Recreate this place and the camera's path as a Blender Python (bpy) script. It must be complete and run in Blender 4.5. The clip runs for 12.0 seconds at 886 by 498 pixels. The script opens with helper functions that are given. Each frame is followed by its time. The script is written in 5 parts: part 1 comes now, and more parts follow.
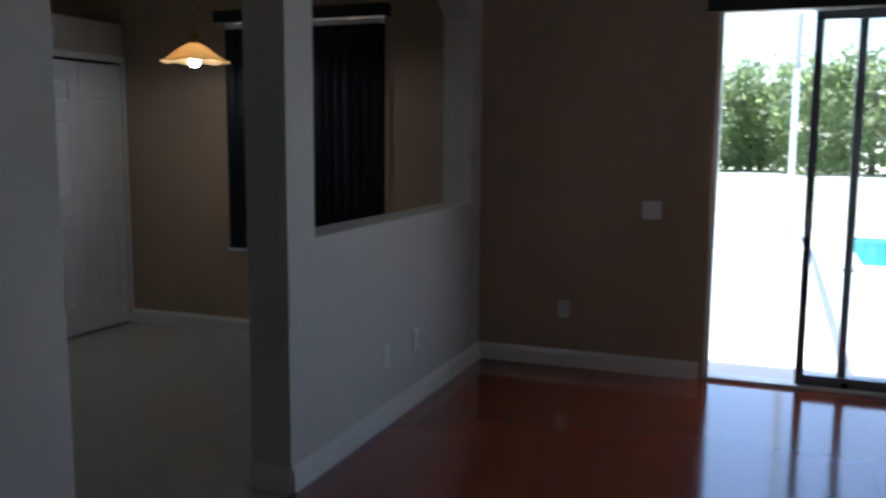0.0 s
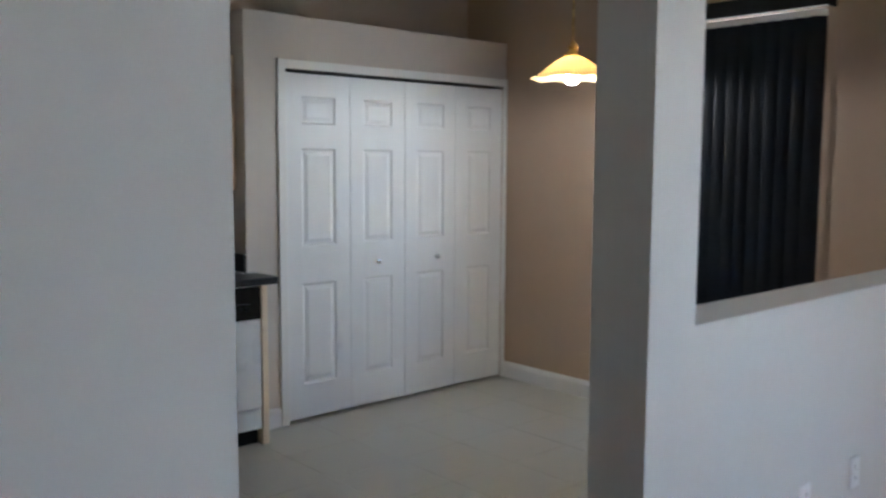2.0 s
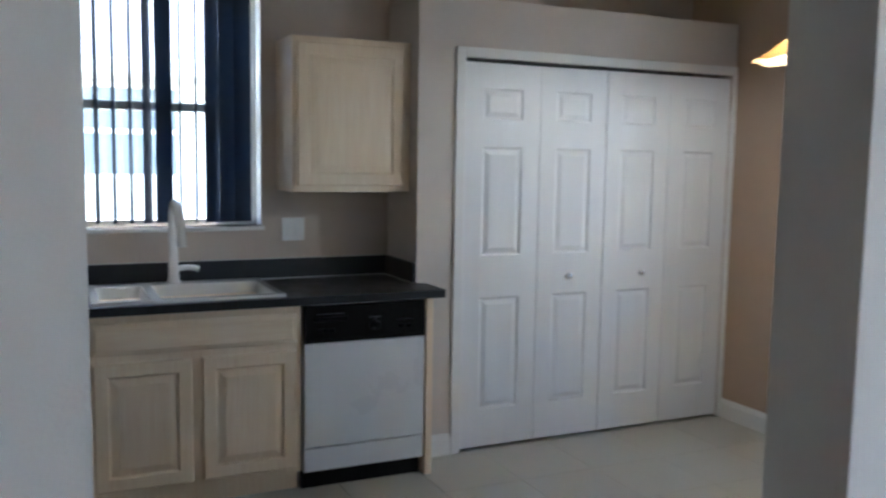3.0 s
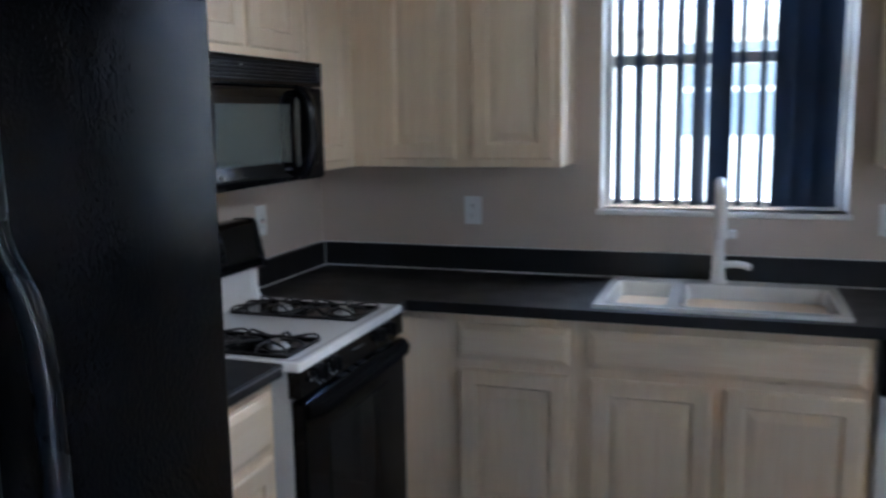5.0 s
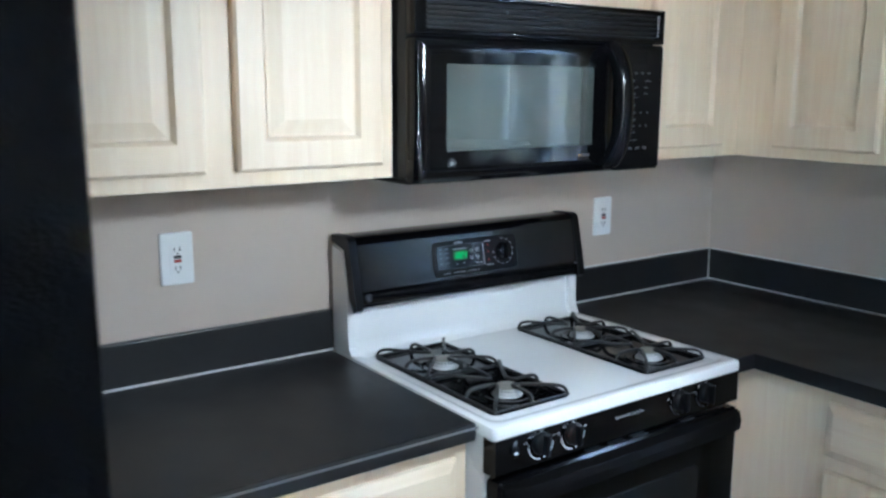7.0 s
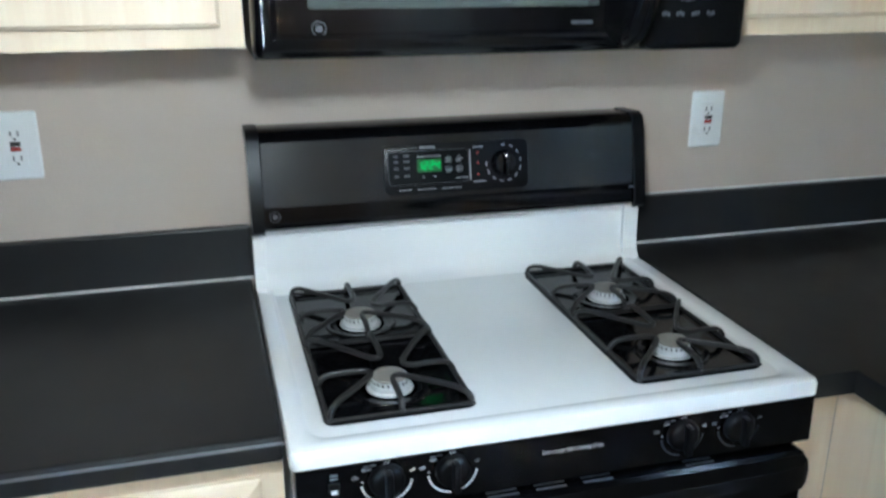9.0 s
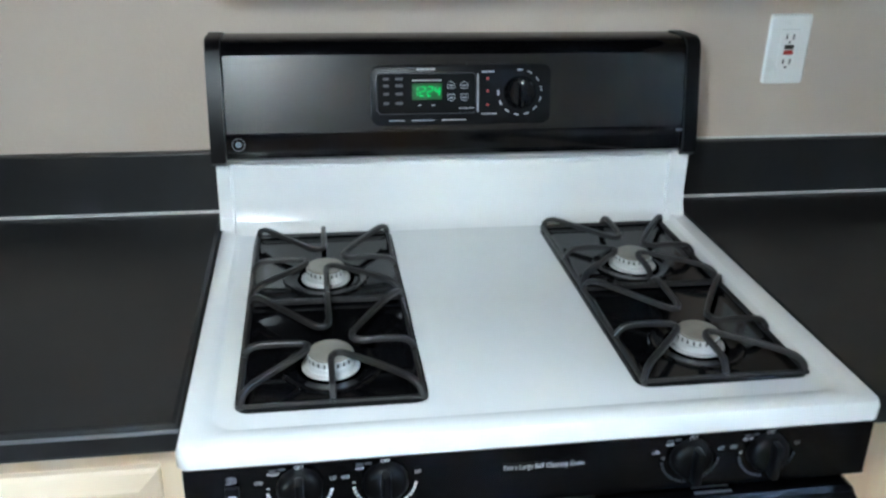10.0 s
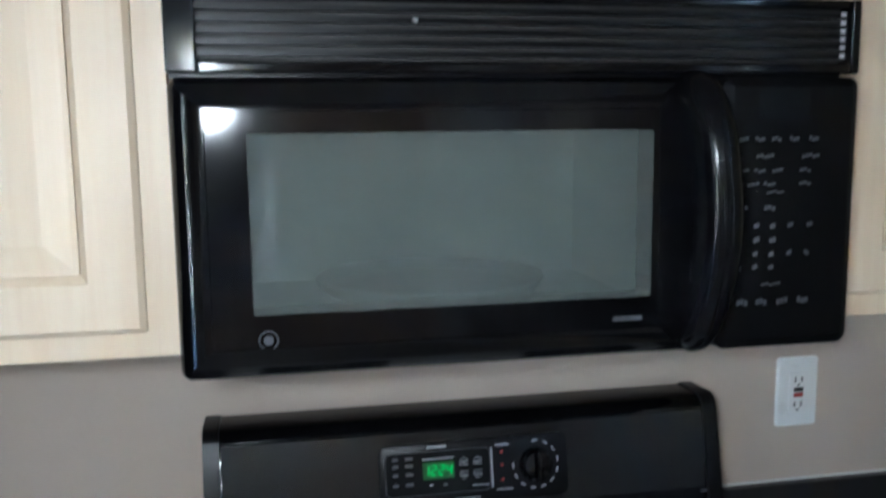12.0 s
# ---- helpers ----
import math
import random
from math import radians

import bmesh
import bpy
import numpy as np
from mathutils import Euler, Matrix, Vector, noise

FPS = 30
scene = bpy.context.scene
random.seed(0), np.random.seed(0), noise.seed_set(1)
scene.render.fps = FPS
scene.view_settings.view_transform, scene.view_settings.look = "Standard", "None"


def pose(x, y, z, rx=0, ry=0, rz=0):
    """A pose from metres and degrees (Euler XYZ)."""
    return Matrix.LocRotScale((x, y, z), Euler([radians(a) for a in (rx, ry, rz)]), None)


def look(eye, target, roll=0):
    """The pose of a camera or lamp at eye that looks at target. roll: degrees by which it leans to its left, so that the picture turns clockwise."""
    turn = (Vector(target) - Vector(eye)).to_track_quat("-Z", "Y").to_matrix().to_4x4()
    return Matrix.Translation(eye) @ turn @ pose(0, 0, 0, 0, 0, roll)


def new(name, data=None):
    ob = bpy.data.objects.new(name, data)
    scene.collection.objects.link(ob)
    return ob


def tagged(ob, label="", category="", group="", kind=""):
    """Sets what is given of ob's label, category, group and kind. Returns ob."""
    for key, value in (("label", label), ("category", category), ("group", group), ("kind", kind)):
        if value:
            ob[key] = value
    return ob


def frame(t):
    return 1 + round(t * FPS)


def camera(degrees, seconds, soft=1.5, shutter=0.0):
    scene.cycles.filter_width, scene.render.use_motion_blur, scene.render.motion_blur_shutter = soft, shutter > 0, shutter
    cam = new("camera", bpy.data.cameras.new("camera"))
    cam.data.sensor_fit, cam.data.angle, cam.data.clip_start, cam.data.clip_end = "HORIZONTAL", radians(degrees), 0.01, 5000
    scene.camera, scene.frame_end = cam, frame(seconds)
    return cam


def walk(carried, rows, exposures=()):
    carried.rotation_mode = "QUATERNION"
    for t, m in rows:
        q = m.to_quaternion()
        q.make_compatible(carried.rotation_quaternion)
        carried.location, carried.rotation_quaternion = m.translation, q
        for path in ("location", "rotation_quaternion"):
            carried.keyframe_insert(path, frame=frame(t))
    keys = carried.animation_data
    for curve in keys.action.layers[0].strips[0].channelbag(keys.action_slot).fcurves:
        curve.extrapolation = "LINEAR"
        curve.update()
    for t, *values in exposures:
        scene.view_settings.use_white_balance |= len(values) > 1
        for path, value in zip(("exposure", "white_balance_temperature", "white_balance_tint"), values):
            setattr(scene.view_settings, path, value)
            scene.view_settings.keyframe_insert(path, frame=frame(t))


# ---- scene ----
cam = camera(54.0, 12.0, soft=2.5, shutter=0.4)
PATH = [
    (0, (-0.675, -5.209, 1.523), (1.176, -4.498, 1.261), 0.4),
    (0.5, (-0.401, -5.059, 1.521), (1.357, -4.141, 1.263), 0.6),
    (1, (-0.038, -4.931, 1.523), (1.581, -3.785, 1.263), 0.3),
    (1.5, (0.199, -4.845, 1.524), (1.675, -3.517, 1.288), 0.5),
    (2, (0.465, -4.688, 1.538), (1.789, -3.203, 1.336), 0.3),
    (2.5, (0.794, -4.557, 1.535), (1.904, -2.904, 1.35), 0.6),
    (2.7, (0.943, -4.496, 1.538), (1.946, -2.776, 1.347), 0.7),
    (4.3, (1.565, -3.837, 1.563), (1.547, -1.857, 1.281), 0.6),
    (4.5, (1.658, -3.77, 1.589), (1.454, -1.804, 1.284), 0.1),
    (5, (1.751, -3.495, 1.57), (1.118, -1.622, 1.264), -0.8),
    (5.5, (1.786, -3.23, 1.574), (0.727, -1.559, 1.278), -1.8),
    (6, (1.848, -3.02, 1.579), (0.479, -1.591, 1.288), -1.2),
    (6.5, (1.93, -2.768, 1.589), (0.387, -1.539, 1.26), -0.5),
    (6.7, (1.912, -2.657, 1.579), (0.353, -1.452, 1.234), -0.0),
    (8.3, (1.78, -1.794, 1.533), (-0.048, -1.142, 1.049), -0.4),
    (8.5, (1.732, -1.731, 1.535), (-0.096, -1.11, 1.01), 0.4),
    (9, (1.605, -1.553, 1.5), (-0.218, -1.044, 0.854), 0.2),
    (9.5, (1.488, -1.42, 1.459), (-0.31, -1.037, 0.67), 0.1),
    (10, (1.39, -1.336, 1.453), (-0.412, -1.05, 0.635), 1.4),
    (10.5, (1.322, -1.297, 1.465), (-0.485, -1.091, 0.631), 1.6),
    (11, (1.277, -1.266, 1.505), (-0.603, -1.141, 0.834), -0.4),
    (11.5, (1.267, -1.333, 1.554), (-0.671, -1.087, 1.129), -0.5),
    (12, (1.268, -1.383, 1.613), (-0.675, -0.997, 1.337), -0.6),
]
EXPOSURES = [(0.0, 1.5, 5550, 9), (0.5, 1.3, 5650, 10), (1.0, 1.75, 5750, 12), (1.5, 3.3, 5650, 9), (2.0, 3.5, 5650, 9), (2.7, 3.5, 5600, 9), (4.5, 3.25, 5450, 14), (5.0, 3.45, 5350, 12), (5.5, 3.8, 5250, 10),
             (6.0, 4.4, 5100, 6), (6.5, 4.9, 5050, 4), (8.5, 4.85, 5250, 1), (9.5, 5.05, 5300, 0), (10.5, 4.97, 5400, 1), (11.0, 4.7, 5350, 2), (11.5, 4.58, 5300, 4), (12.0, 4.5, 5300, 5)]
walk(cam, [(t, look(eye, target, roll)) for t, eye, target, roll in PATH], EXPOSURES)


# ---- world and sun ----
world = bpy.data.worlds.new("sky")
scene.world = world
world.use_nodes = True
wn = world.node_tree
wn.nodes.clear()
sky = wn.nodes.new("ShaderNodeTexSky")
sky.sky_type = "NISHITA"
sky.sun_disc = False
sky.sun_elevation = radians(72)
sky.sun_rotation = radians(76)
bg = wn.nodes.new("ShaderNodeBackground")
bg.inputs[1].default_value = 0.15
wout = wn.nodes.new("ShaderNodeOutputWorld")
wn.links.new(sky.outputs[0], bg.inputs[0])
wn.links.new(bg.outputs[0], wout.inputs[0])
sun_data = bpy.data.lights.new("sun", "SUN")
sun_data.energy, sun_data.angle, sun_data.color = 5.0, radians(0.5), (1.0, 0.95, 0.87)
sun = new("sun", sun_data)
sun.matrix_world = look((4.0, 1.0, 13.0), (0, 0, 0))

BULB_POWER = 34.0
# added unseen area lamp outside the sink window, topping up the sky's light
window_sky = bpy.data.lights.new("window_sky", "AREA")
window_sky.shape, window_sky.size, window_sky.size_y = "RECTANGLE", 0.9, 0.5
window_sky.energy, window_sky.color = 1.6, (0.86, 0.93, 1.0)
new("window_sky", window_sky).matrix_world = look((1.69, 0.50, 2.62), (1.69, -1.3, 0.9))
# the small white lamp carried above the lens, where it rests in front of the range
carried_lamp = bpy.data.lights.new("carried_lamp", "SPOT")
carried_lamp.energy, carried_lamp.shadow_soft_size, carried_lamp.color = 1.15, 0.05, (1.0, 0.97, 0.92)
carried_lamp.spot_size, carried_lamp.spot_blend = radians(104), 0.9
new("carried_lamp", carried_lamp).matrix_world = look((1.32, -1.50, 1.665), (0, -1.32, 1.10))


# ---- materials ----
def node_mat(name):
    m = bpy.data.materials.new(name)
    m.use_nodes = True
    nt = m.node_tree
    return m, nt, nt.nodes["Principled BSDF"]


def surface(name, color, rough=0.5, metal=0.0, vary=0.06, scale=6.0, bump=0.0, bump_scale=200.0, stretch=(1, 1, 1),
            spec=0.5, coat=0.0, rough_vary=0.08, piece=0.0):
    """Colour with large soft stains and fine grain, uneven gloss and a fine relief."""
    m, nt, p = node_mat(name)
    N, L = nt.nodes, nt.links
    tc = N.new("ShaderNodeNewGeometry")
    mp = N.new("ShaderNodeMapping")
    mp.inputs["Scale"].default_value = stretch
    L.new(tc.outputs["Position"], mp.inputs[0])
    n1 = N.new("ShaderNodeTexNoise")
    n1.inputs["Scale"].default_value, n1.inputs["Detail"].default_value = scale, 5
    n2 = N.new("ShaderNodeTexNoise")
    n2.inputs["Scale"].default_value, n2.inputs["Detail"].default_value = scale * 14, 3
    L.new(mp.outputs[0], n1.inputs["Vector"])
    L.new(mp.outputs[0], n2.inputs["Vector"])
    add = N.new("ShaderNodeMath")
    add.operation = "MULTIPLY_ADD"
    add.inputs[1].default_value = 0.4
    L.new(n2.outputs[0], add.inputs[0])
    L.new(n1.outputs[0], add.inputs[2])
    val = add
    if piece:
        oi = N.new("ShaderNodeObjectInfo")
        ad2 = N.new("ShaderNodeMath")
        ad2.operation = "MULTIPLY_ADD"
        ad2.inputs[1].default_value = piece
        L.new(oi.outputs["Random"], ad2.inputs[0])
        L.new(add.outputs[0], ad2.inputs[2])
        val = ad2
    mr = N.new("ShaderNodeMapRange")
    mr.inputs[1].default_value, mr.inputs[2].default_value = 0.4, 1.0 + piece
    mr.inputs[3].default_value, mr.inputs[4].default_value = 1 - vary, 1 + vary
    L.new(val.outputs[0], mr.inputs[0])
    mul = N.new("ShaderNodeVectorMath")
    mul.operation = "SCALE"
    mul.inputs[0].default_value = color
    L.new(mr.outputs[0], mul.inputs["Scale"])
    L.new(mul.outputs[0], p.inputs["Base Color"])
    rr = N.new("ShaderNodeMapRange")
    rr.inputs[1].default_value, rr.inputs[2].default_value = 0.3, 0.7
    rr.inputs[3].default_value, rr.inputs[4].default_value = max(0.02, rough - rough_vary), min(1, rough + rough_vary)
    L.new(n1.outputs[0], rr.inputs[0])
    L.new(rr.outputs[0], p.inputs["Roughness"])
    p.inputs["Metallic"].default_value = metal
    p.inputs["Specular IOR Level"].default_value = spec
    p.inputs["Coat Weight"].default_value = coat
    p.inputs["Coat Roughness"].default_value = 0.08
    if bump:
        nb = N.new("ShaderNodeTexNoise")
        nb.inputs["Scale"].default_value, nb.inputs["Detail"].default_value = bump_scale, 3
        L.new(mp.outputs[0], nb.inputs["Vector"])
        b = N.new("ShaderNodeBump")
        b.inputs["Strength"].default_value, b.inputs["Distance"].default_value = bump, 0.004
        L.new(nb.outputs[0], b.inputs["Height"])
        L.new(b.outputs[0], p.inputs["Normal"])
    return m


def wood(name, light, dark, stretch, rough=0.45, piece=0.0, relief=0.12, coat=0.0, scale=5.0, contrast=(0.35, 0.7)):
    """Grain drawn out along one axis, with darker pores and blotches."""
    m, nt, p = node_mat(name)
    N, L = nt.nodes, nt.links
    tc = N.new("ShaderNodeNewGeometry")
    mp = N.new("ShaderNodeMapping")
    mp.inputs["Scale"].default_value = stretch
    L.new(tc.outputs["Position"], mp.inputs[0])
    n1 = N.new("ShaderNodeTexNoise")
    n1.inputs["Scale"].default_value, n1.inputs["Detail"].default_value, n1.inputs["Distortion"].default_value = scale, 8, 0.6
    L.new(mp.outputs[0], n1.inputs["Vector"])
    n2 = N.new("ShaderNodeTexNoise")
    n2.inputs["Scale"].default_value, n2.inputs["Detail"].default_value = 3.5, 4
    L.new(tc.outputs["Position"], n2.inputs["Vector"])
    oi = N.new("ShaderNodeObjectInfo")
    a1 = N.new("ShaderNodeMath")
    a1.operation = "MULTIPLY_ADD"
    a1.inputs[1].default_value = 0.35
    L.new(n2.outputs[0], a1.inputs[0])
    L.new(n1.outputs[0], a1.inputs[2])
    a2 = N.new("ShaderNodeMath")
    a2.operation = "MULTIPLY_ADD"
    a2.inputs[1].default_value = piece
    L.new(oi.outputs["Random"], a2.inputs[0])
    L.new(a1.outputs[0], a2.inputs[2])
    cr = N.new("ShaderNodeValToRGB")
    cr.color_ramp.elements[0].position, cr.color_ramp.elements[1].position = contrast[0] + 0.15, contrast[1] + 0.2 + piece
    cr.color_ramp.elements[0].color, cr.color_ramp.elements[1].color = (*dark, 1), (*light, 1)
    L.new(a2.outputs[0], cr.inputs[0])
    L.new(cr.outputs[0], p.inputs["Base Color"])
    p.inputs["Roughness"].default_value = rough
    p.inputs["Coat Weight"].default_value = coat
    p.inputs["Coat Roughness"].default_value = 0.12
    b = N.new("ShaderNodeBump")
    b.inputs["Strength"].default_value, b.inputs["Distance"].default_value = relief, 0.002
    L.new(n1.outputs[0], b.inputs["Height"])
    L.new(b.outputs[0], p.inputs["Normal"])
    return m


def glow(name, color, strength, base=1.0):
    m, nt, p = node_mat(name)
    p.inputs["Base Color"].default_value = (*(c * base for c in color), 1)
    p.inputs["Emission Color"].default_value = (*color, 1)
    p.inputs["Emission Strength"].default_value = strength
    return m


def clear_glass(name, tint=(1, 1, 1)):
    m, nt, p = node_mat(name)
    p.inputs["Base Color"].default_value = (*tint, 1)
    p.inputs["Roughness"].default_value = 0.0
    p.inputs["IOR"].default_value = 1.45
    p.inputs["Transmission Weight"].default_value = 1.0
    return m


WALL = surface("wall_paint", (0.56, 0.475, 0.40), 0.6, vary=0.035, scale=1.4, bump=0.12, bump_scale=160)
NOOK = surface("tan_wall_paint", (0.465, 0.338, 0.24), 0.6, vary=0.04, scale=1.4, bump=0.12, bump_scale=160)
NOOKB = surface("brown_beige_paint", (0.46, 0.365, 0.285), 0.6, vary=0.04, scale=1.4, bump=0.12, bump_scale=160)
CLOSETP = surface("pale_beige_paint", (0.62, 0.555, 0.49), 0.6, vary=0.035, scale=1.4, bump=0.12, bump_scale=160)
GREY = surface("light_wall_paint", (0.66, 0.645, 0.60), 0.6, vary=0.035, scale=1.2, bump=0.12, bump_scale=160)
CEIL = surface("ceiling_paint", (0.72, 0.70, 0.66), 0.8, vary=0.03, scale=2, bump=0.3, bump_scale=90)
TRIM = surface("white_trim_paint", (0.80, 0.79, 0.76), 0.35, vary=0.03, scale=5)
DOORW = surface("white_door_paint", (0.80, 0.80, 0.79), 0.38, vary=0.025, scale=4, bump=0.08, bump_scale=70, stretch=(6, 6, 0.6))
CAB = wood("pickled_wood", (0.875, 0.738, 0.555), (0.82, 0.658, 0.475), (16, 16, 1.0), 0.42, scale=4.0)
CABH = wood("pickled_wood_flat", (0.875, 0.738, 0.555), (0.82, 0.658, 0.475), (1.0, 1.0, 16), 0.42, scale=4.0)
COUNTER = surface("charcoal_laminate", (0.016, 0.016, 0.017), 0.38, spec=0.42, vary=0.22, scale=9, bump=0.05, bump_scale=420, rough_vary=0.05)
CAULK = surface("white_caulk", (0.72, 0.72, 0.70), 0.5, vary=0.1, scale=30)
BLACK = surface("black_enamel", (0.003, 0.003, 0.0036), 0.09, vary=0.03, scale=2, rough_vary=0.01, spec=0.3)
BLACKP = surface("black_plastic", (0.004, 0.004, 0.0048), 0.33, spec=0.2, vary=0.05, scale=4, rough_vary=0.02)
DGLASS = surface("dark_oven_glass", (0.010, 0.011, 0.012), 0.05, vary=0.03, scale=3, rough_vary=0.01, spec=0.12)
FRIDGE = surface("black_textured_steel", (0.004, 0.0044, 0.0055), 0.25, spec=0.075, vary=0.2, scale=3, bump=0.3, bump_scale=130, rough_vary=0.0)
FHAND = surface("black_handle_plastic", (0.007, 0.009, 0.013), 0.3, spec=0.3, vary=0.15, scale=6)
ENAMEL = surface("white_enamel", (0.87, 0.87, 0.86), 0.14, vary=0.02, scale=3, rough_vary=0.04, coat=0.4)
ENAMELD = surface("white_appliance_paint", (0.74, 0.75, 0.75), 0.32, vary=0.02, scale=3)
CAST = surface("cast_iron", (0.020, 0.0185, 0.018), 0.36, spec=0.45, vary=0.3, scale=30, bump=0.2, bump_scale=300)
ALU = surface("burner_aluminium", (0.66, 0.66, 0.65), 0.42, metal=0.4, vary=0.15, scale=40, bump=0.1)
BCAP = surface("burner_cap_enamel", (0.26, 0.24, 0.205), 0.35, vary=0.25, scale=40)
CHROME = surface("brushed_metal", (0.7, 0.7, 0.7), 0.22, metal=1.0, vary=0.05, scale=20)
PLATE = surface("white_plate_plastic", (0.82, 0.83, 0.82), 0.35, vary=0.02, scale=10)
SLOT = surface("dark_slot", (0.02, 0.018, 0.016), 0.6, vary=0.1, scale=20)
REDP = surface("red_button", (0.35, 0.03, 0.02), 0.4, vary=0.1, scale=20)
PRINT = surface("white_print", (0.78, 0.79, 0.82), 0.5, vary=0.05, scale=20)
PRINTM = surface("pale_grey_print", (0.42, 0.43, 0.46), 0.5, vary=0.1, scale=20)
FASCIA = surface("black_brushed_panel", (0.0055, 0.0056, 0.0062), 0.24, spec=0.45, vary=0.15, scale=6, bump=0.06, bump_scale=200, stretch=(1, 0.05, 1), rough_vary=0.03)
PRINTD = surface("grey_print", (0.07, 0.074, 0.085), 0.5, vary=0.1, scale=20)
SINKW = surface("white_sink_enamel", (0.86, 0.86, 0.83), 0.12, vary=0.02, scale=4, coat=0.4)
VALANCE = surface("black_valance", (0.014, 0.014, 0.018), 0.55, vary=0.15, scale=8)
FRAMEW = surface("white_window_frame", (0.78, 0.78, 0.76), 0.4, vary=0.03, scale=8)
FRAMEG = surface("bronze_grey_frame", (0.24, 0.26, 0.28), 0.35, metal=0.5, vary=0.1, scale=9)
GLASS = clear_glass("window_glass")
BRASS = surface("polished_brass", (0.70, 0.50, 0.20), 0.25, metal=1.0, vary=0.08, scale=20)
TILE = surface("cream_tile", (0.46, 0.445, 0.385), 0.30, vary=0.014, scale=0.9, piece=0.2, rough_vary=0.01)
GROUT = surface("tile_grout", (0.45, 0.435, 0.376), 0.8, vary=0.12, scale=12)
PLANK = surface("cherry_laminate", (0.27, 0.057, 0.024), 0.14, vary=0.05, scale=2.0, stretch=(0.6, 7, 1), piece=0.35, coat=0.5, rough_vary=0.01)
UNDER = surface("floor_underlay", (0.05, 0.02, 0.012), 0.7, vary=0.1)
CONCRETE = surface("pale_concrete", (0.70, 0.68, 0.64), 0.8, vary=0.08, scale=1.5, bump=0.2, bump_scale=60)
LAWN = surface("dry_lawn", (0.46, 0.46, 0.34), 0.9, vary=0.25, scale=0.6, bump=0.4, bump_scale=30)
WATER = surface("pool_water", (0.05, 0.34, 0.42), 0.05, vary=0.1, scale=1.0, bump=0.25, bump_scale=6)
BARK = surface("bark", (0.13, 0.10, 0.07), 0.9, vary=0.3, scale=8, bump=0.5, bump_scale=30)
STUCCO = surface("white_stucco", (0.74, 0.74, 0.72), 0.85, vary=0.05, scale=2, bump=0.3, bump_scale=60)
ROOF = surface("grey_shingle", (0.22, 0.23, 0.25), 0.9, vary=0.2, scale=6, bump=0.3, bump_scale=30)
# near-black base colour that stands in for the closet's shade
DARKIN = surface("painted_recess_shade", (0.02, 0.02, 0.02), 0.9, vary=0.1)
GREEN = glow("green_digits", (0.05, 1.0, 0.14), 0.03, 0.05)
GREENB = glow("green_display", (0.0, 1.0, 0.06), 0.0016, 0.02)
BULBM = glow("bulb_glow", (1.0, 0.95, 0.88), BULB_POWER)


def shade_glass():
    """Frosted amber glass that lets the bulb's light through."""
    m, nt, p = node_mat("amber_shade_glass")
    N, L = nt.nodes, nt.links
    p.inputs["Base Color"].default_value = (0.86, 0.64, 0.32, 1)
    p.inputs["Roughness"].default_value = 0.25
    tr = N.new("ShaderNodeBsdfTranslucent")
    tr.inputs[0].default_value = (0.95, 0.72, 0.38, 1)
    mx = N.new("ShaderNodeMixShader")
    mx.inputs[0].default_value = 0.34
    L.new(p.outputs[0], mx.inputs[1])
    L.new(tr.outputs[0], mx.inputs[2])
    L.new(mx.outputs[0], N["Material Output"].inputs[0])
    return m


SHADE = shade_glass()


def blind_mat(name, color, through_color, share, rough):
    """Dark pleated fabric that passes a little daylight."""
    m = surface(name, color, rough, vary=0.2, scale=10, bump=0.1, bump_scale=300, stretch=(1, 1, 0.15))
    N, L = m.node_tree.nodes, m.node_tree.links
    tr = N.new("ShaderNodeBsdfTranslucent")
    tr.inputs[0].default_value = (*through_color, 1)
    mx = N.new("ShaderNodeMixShader")
    mx.inputs[0].default_value = share
    L.new(N["Principled BSDF"].outputs[0], mx.inputs[1])
    L.new(tr.outputs[0], mx.inputs[2])
    L.new(mx.outputs[0], N["Material Output"].inputs[0])
    return m


BLIND = blind_mat("navy_blind_fabric", (0.030, 0.042, 0.066), (0.048, 0.068, 0.105), 0.5, 0.65)
NBLIND = blind_mat("dark_blind_fabric", (0.0065, 0.0095, 0.0165), (0.012, 0.019, 0.032), 0.4, 0.48)


def screened_glass():
    """Glossy black glass over a fine dark screen with open holes."""
    m = surface("screened_glass", (0.13, 0.14, 0.135), 0.05, vary=0.04, scale=2.5, rough_vary=0.01, spec=0.35)
    N, L = m.node_tree.nodes, m.node_tree.links
    tr = N.new("ShaderNodeBsdfTransparent")
    tr.inputs[0].default_value = (0.93, 1.0, 0.97, 1)
    mx = N.new("ShaderNodeMixShader")
    mx.inputs[0].default_value = 0.5
    L.new(N["Principled BSDF"].outputs[0], mx.inputs[1])
    L.new(tr.outputs[0], mx.inputs[2])
    L.new(mx.outputs[0], N["Material Output"].inputs[0])
    return m


MESHG = screened_glass()
CAVITY = surface("grey_cavity_enamel", (0.62, 0.64, 0.62), 0.4, vary=0.05, scale=8)
PRINTK = surface("key_print_grey", (0.085, 0.09, 0.10), 0.5, vary=0.2, scale=60)
HANDLEB = surface("smooth_black_grip", (0.003, 0.003, 0.0036), 0.13, vary=0.03, scale=3, rough_vary=0.01, spec=0.14)
MATTE = surface("matte_black_moulding", (0.006, 0.0056, 0.0055), 0.62, spec=0.06, vary=0.1, scale=6)
KEYPAD = surface("satin_black_film", (0.0035, 0.0035, 0.004), 0.4, spec=0.08, vary=0.05, scale=4, rough_vary=0.02)
TRAY = surface("pale_glass_tray", (0.40, 0.44, 0.43), 0.12, vary=0.03, scale=8)


